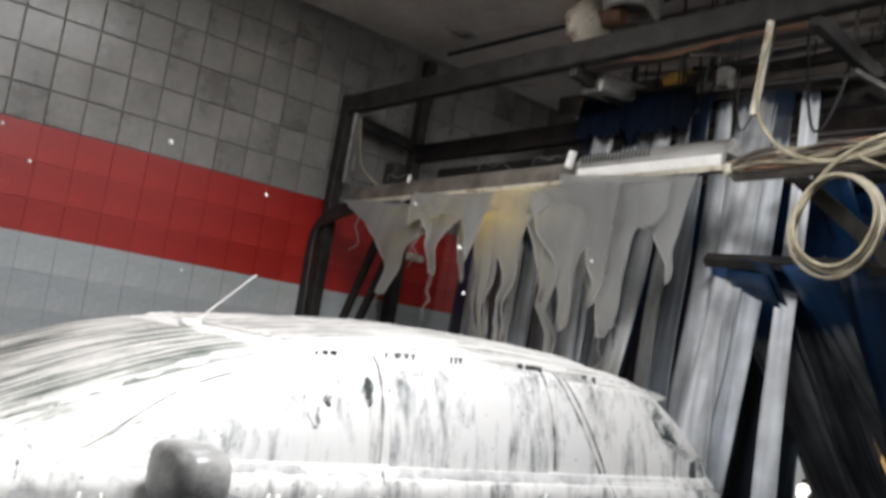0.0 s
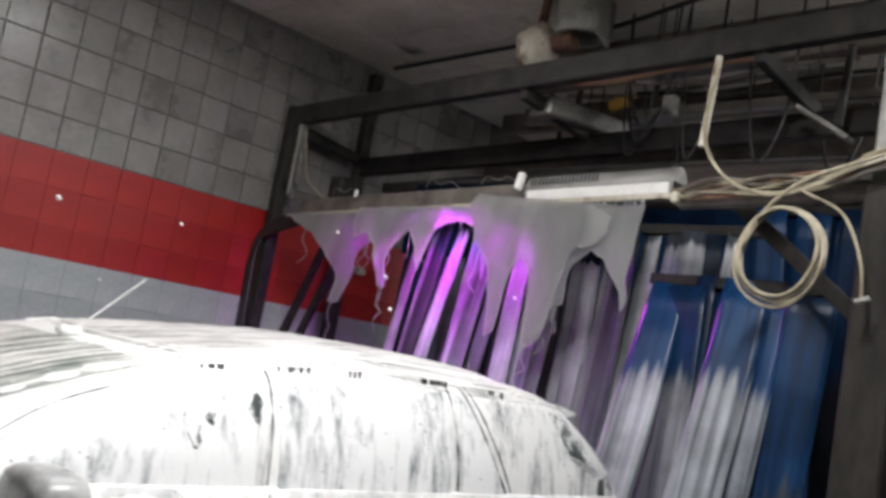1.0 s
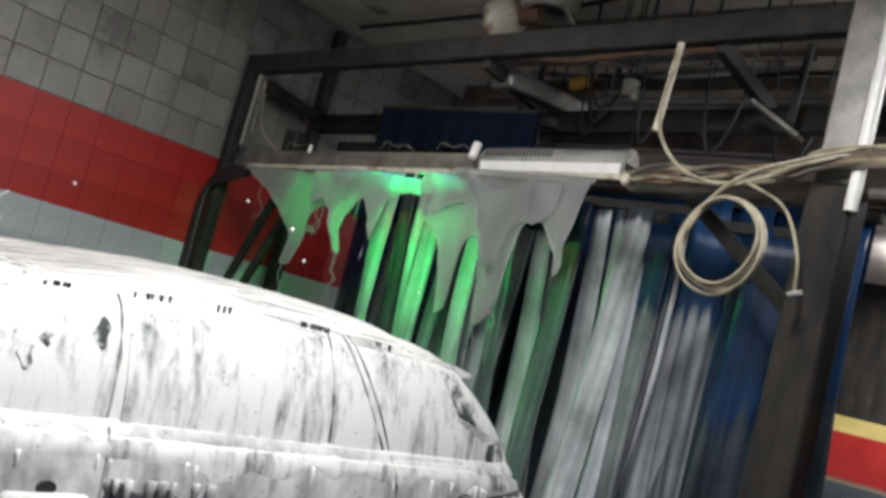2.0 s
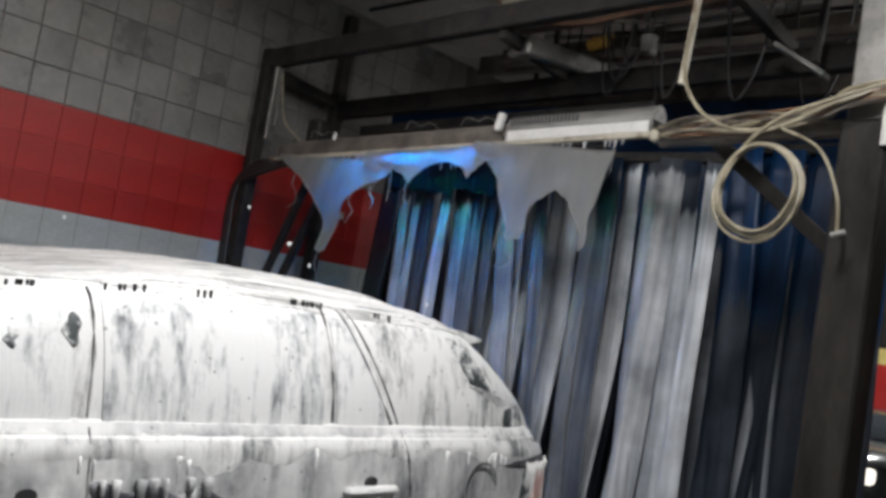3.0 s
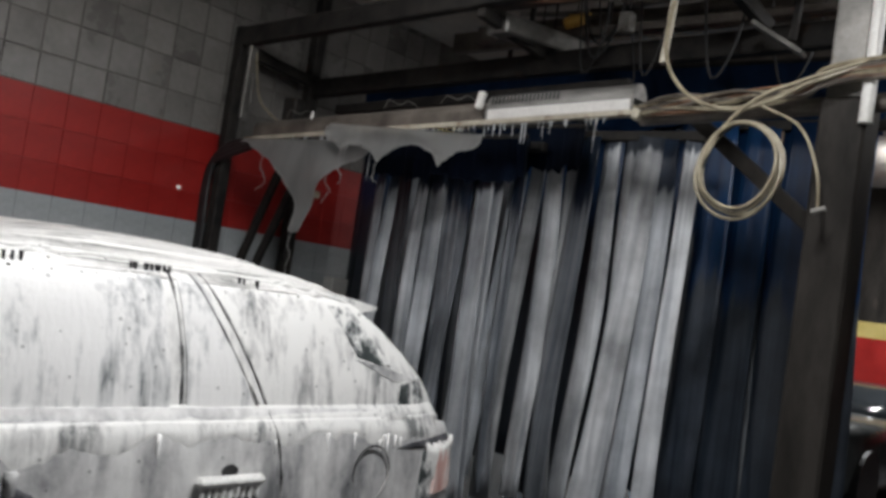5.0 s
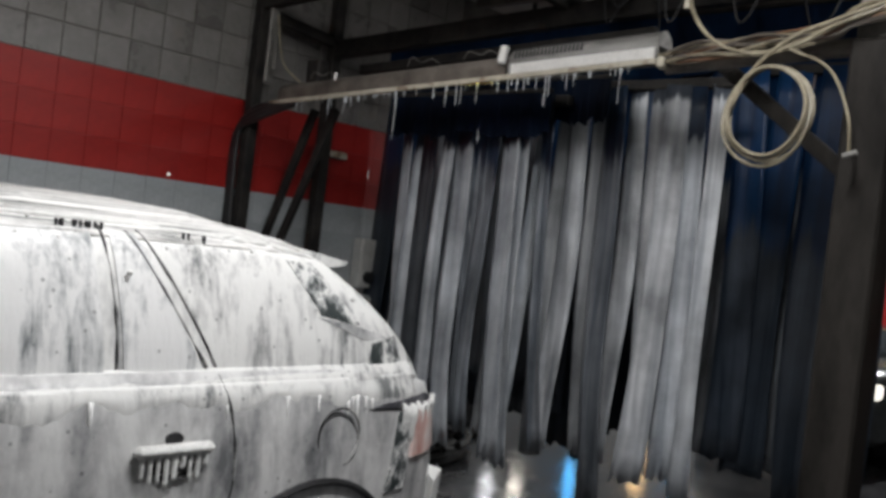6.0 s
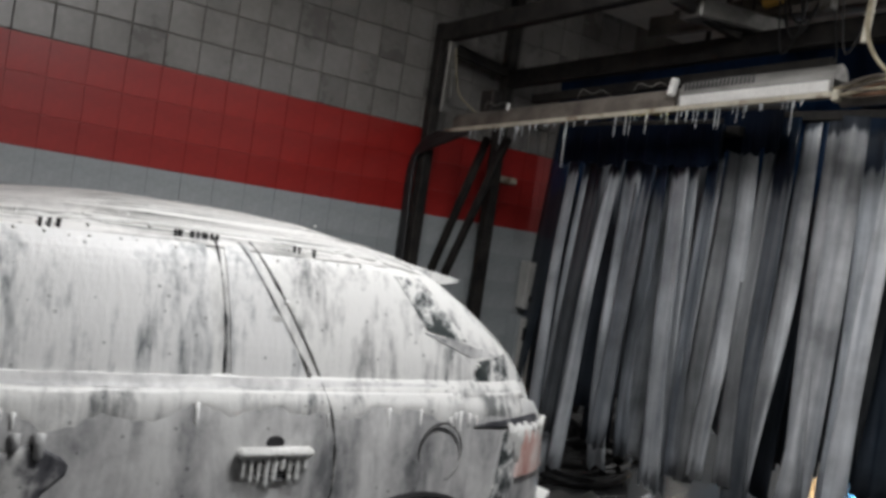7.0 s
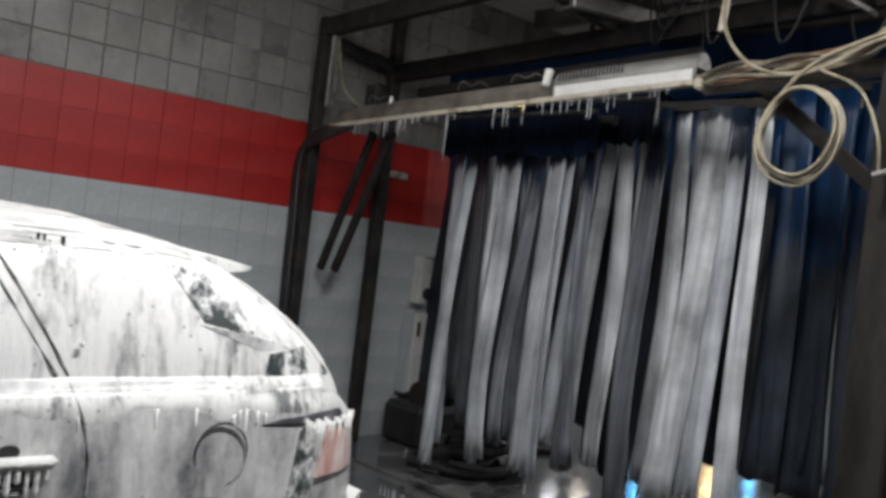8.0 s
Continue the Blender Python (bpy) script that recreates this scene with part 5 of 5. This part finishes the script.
# ---------------------------------------------------------------- what moves
def motions():
    half = [0.5 * i for i in range(17)]
    walk(CAR, [(t, pose(-CAR_V * t, -2.2, 0)) for t in half])
    # the curtains' headers are tossed up and down at first, then rest
    middle = [(0, 2.78, 5), (0.1, 2.74, 3), (0.3, 2.52, -6), (0.5, 2.30, -8), (0.8, 2.22, -3), (1.2, 2.25, 2), (2.0, 2.27, 0), (3.3, 2.29, 1), (4.2, 2.29, -1), (5.3, 2.28, 1), (6.5, 2.29, 0), (8.0, 2.28, 0)]
    left = [(0, 2.23, 0), (0.5, 2.25, 3), (0.8, 2.30, 5), (1.0, 2.38, 6), (1.3, 2.60, 4), (1.6, 2.64, 0), (2.0, 2.62, -2), (2.4, 2.46, -5), (2.9, 2.25, -3), (3.4, 2.21, 0), (4.2, 2.20, 2), (5.3, 2.19, 0), (6.5, 2.19, 1), (8.0, 2.19, 0)]
    right = [(0, 2.12, 1.92, -46), (0.15, 2.11, 1.96, -50), (0.3, 2.10, 2.00, -46), (0.5, 2.10, 2.03, -34), (0.75, 2.12, 2.03, -12), (1.0, 2.13, 1.96, 3), (1.3, 2.15, 2.05, 5), (1.6, 2.20, 2.16, 2), (2.0, 2.30, 2.22, -3), (2.6, 2.62, 2.30, -2), (3.3, 2.94, 2.36, 0), (4.2, 2.95, 2.35, 2), (5.3, 2.95, 2.35, 0), (6.5, 2.95, 2.36, -1), (8.0, 2.95, 2.35, 0)]
    walk(MIDDLE, [(t, pose(2.31, 0, z, 0, a, 0)) for t, z, a in middle])
    walk(BACK, [(t, pose(3.05, 0, z)) for t, z in ((0, 2.46), (1.0, 2.47), (2.2, 2.46), (2.7, 2.62), (3.2, 2.78), (3.5, 2.80), (5.0, 2.80), (8.0, 2.79))])
    walk(SIDE, [(t, pose(2.80, 0, 2.45, 0, a, 0)) for t, a in ((0, -38), (0.25, -40), (0.5, -34), (0.8, -18), (1.1, -4), (1.4, 3), (1.8, -1), (2.4, 0), (8.0, 0))])
    walk(LEFT, [(t, pose(2.16, 0, z, 0, a, 0)) for t, z, a in left])
    walk(RIGHT, [(t, pose(x, 0, z, 0, a, 0)) for t, x, z, a in right])
    for s, (x, y, z), a0, b0, ph, yy in STRIPS:
        rows = []
        wild = 7.0 if s.parent is RIGHT else 2.2 if s.parent in (LEFT, MIDDLE) else 1.0
        for t in half:
            w = 1 + (wild - 1) * max(0, 1 - t / (1.7 if wild > 3 else 3.0))
            sway = 1.8 * w * math.sin(1.9 * t + 0.6 * yy + 0.3 * ph) + 0.9 * w * math.sin(3.1 * t + ph)
            rows.append((t, pose(x, y, z, b0 + 1.0 * min(w, 3) * math.sin(2.3 * t + ph), a0 * 0.6 + sway, 13 * math.sin(3 * ph) + 3 * math.sin(1.4 * t + ph))))
        walk(s, rows)
    # sheets of foam pour, sway and at last tear off and drop
    for ob, seed, y, end, rest in FILMS:
        rows, x0, z0 = [], GX - 0.075, 2.115 + lift(y)
        for t in sorted({0.25 * i for i in range(33)} | {end, end + 0.1, end + 0.2, end + 0.35, end + 0.45}):
            if t <= end:
                z = z0 - 0.02 * (1 + math.sin(2.7 * t + seed * 1.3))
                rows.append((t, pose(x0 - 0.006 * seed, y + 0.04 * math.sin(1.1 * t + seed), z, 3 * math.sin(2.1 * t + 2 * seed), 4 * math.sin(1.6 * t + seed), 3 * math.sin(1.3 * t + seed))))
                continue
            f = min(1.0, (t - end) / 0.45)
            if rest == "floor":
                rows.append((t, pose(x0 + 0.32 * f, y, z0 + (0.014 + 0.004 * seed - z0) * f * f, 0, -87 * f, 0)))
            else:
                rows.append((t, pose(x0 - 0.10 * f, y + 1.22 * f, z0 + (0.03 - z0) * f * f, 0, 88 * min(1, 1.4 * f), 0)))
        walk(ob, rows)
    # turning the added drum makes the light change colour
    walk(DRUM, [(t, pose(GX + 0.005, -1.62, 2.165 + lift(-1.62), 0, a, 0)) for t, a in
                ((0, -20), (0.1, -4), (0.30, 4), (0.42, 26), (0.70, 34), (0.82, 56), (1.10, 64), (1.25, 86), (1.45, 94), (1.55, 116), (1.85, 124), (1.95, 146), (2.25, 154), (2.8, 170), (3.2, 178), (3.35, 184), (3.5, 206), (3.78, 214), (3.95, 236), (4.08, 244), (4.25, 290), (4.5, 300), (6.0, 300), (8.0, 300))])
    for ob, (x, y, z), ph, v in FLECKS:
        if v > 0:
            walk(ob, [(t, pose(x - 0.15 * t + 0.05 * math.sin(t + ph), y + 0.06 * math.sin(0.8 * t + ph), z - v * t + 0.05 * math.sin(1.3 * t + ph), 20 * t, 0, 10 * t)) for t in [float(i) for i in range(9)]])
        else:
            t0 = -v
            rows = [(0.0, pose(x, y, z)), (max(0.02, t0), pose(x, y, z))]
            rows += [(t0 + s, pose(x, y, max(0.03, z - 4.9 * s * s))) for s in (0.15, 0.3, 0.45, 0.62) if t0 + s < 7.95]
            rows.append((8.0, pose(x, y, rows[-1][1].translation.z if rows[-1][0] > 7.3 else 0.03)))
            walk(ob, rows)


motions()
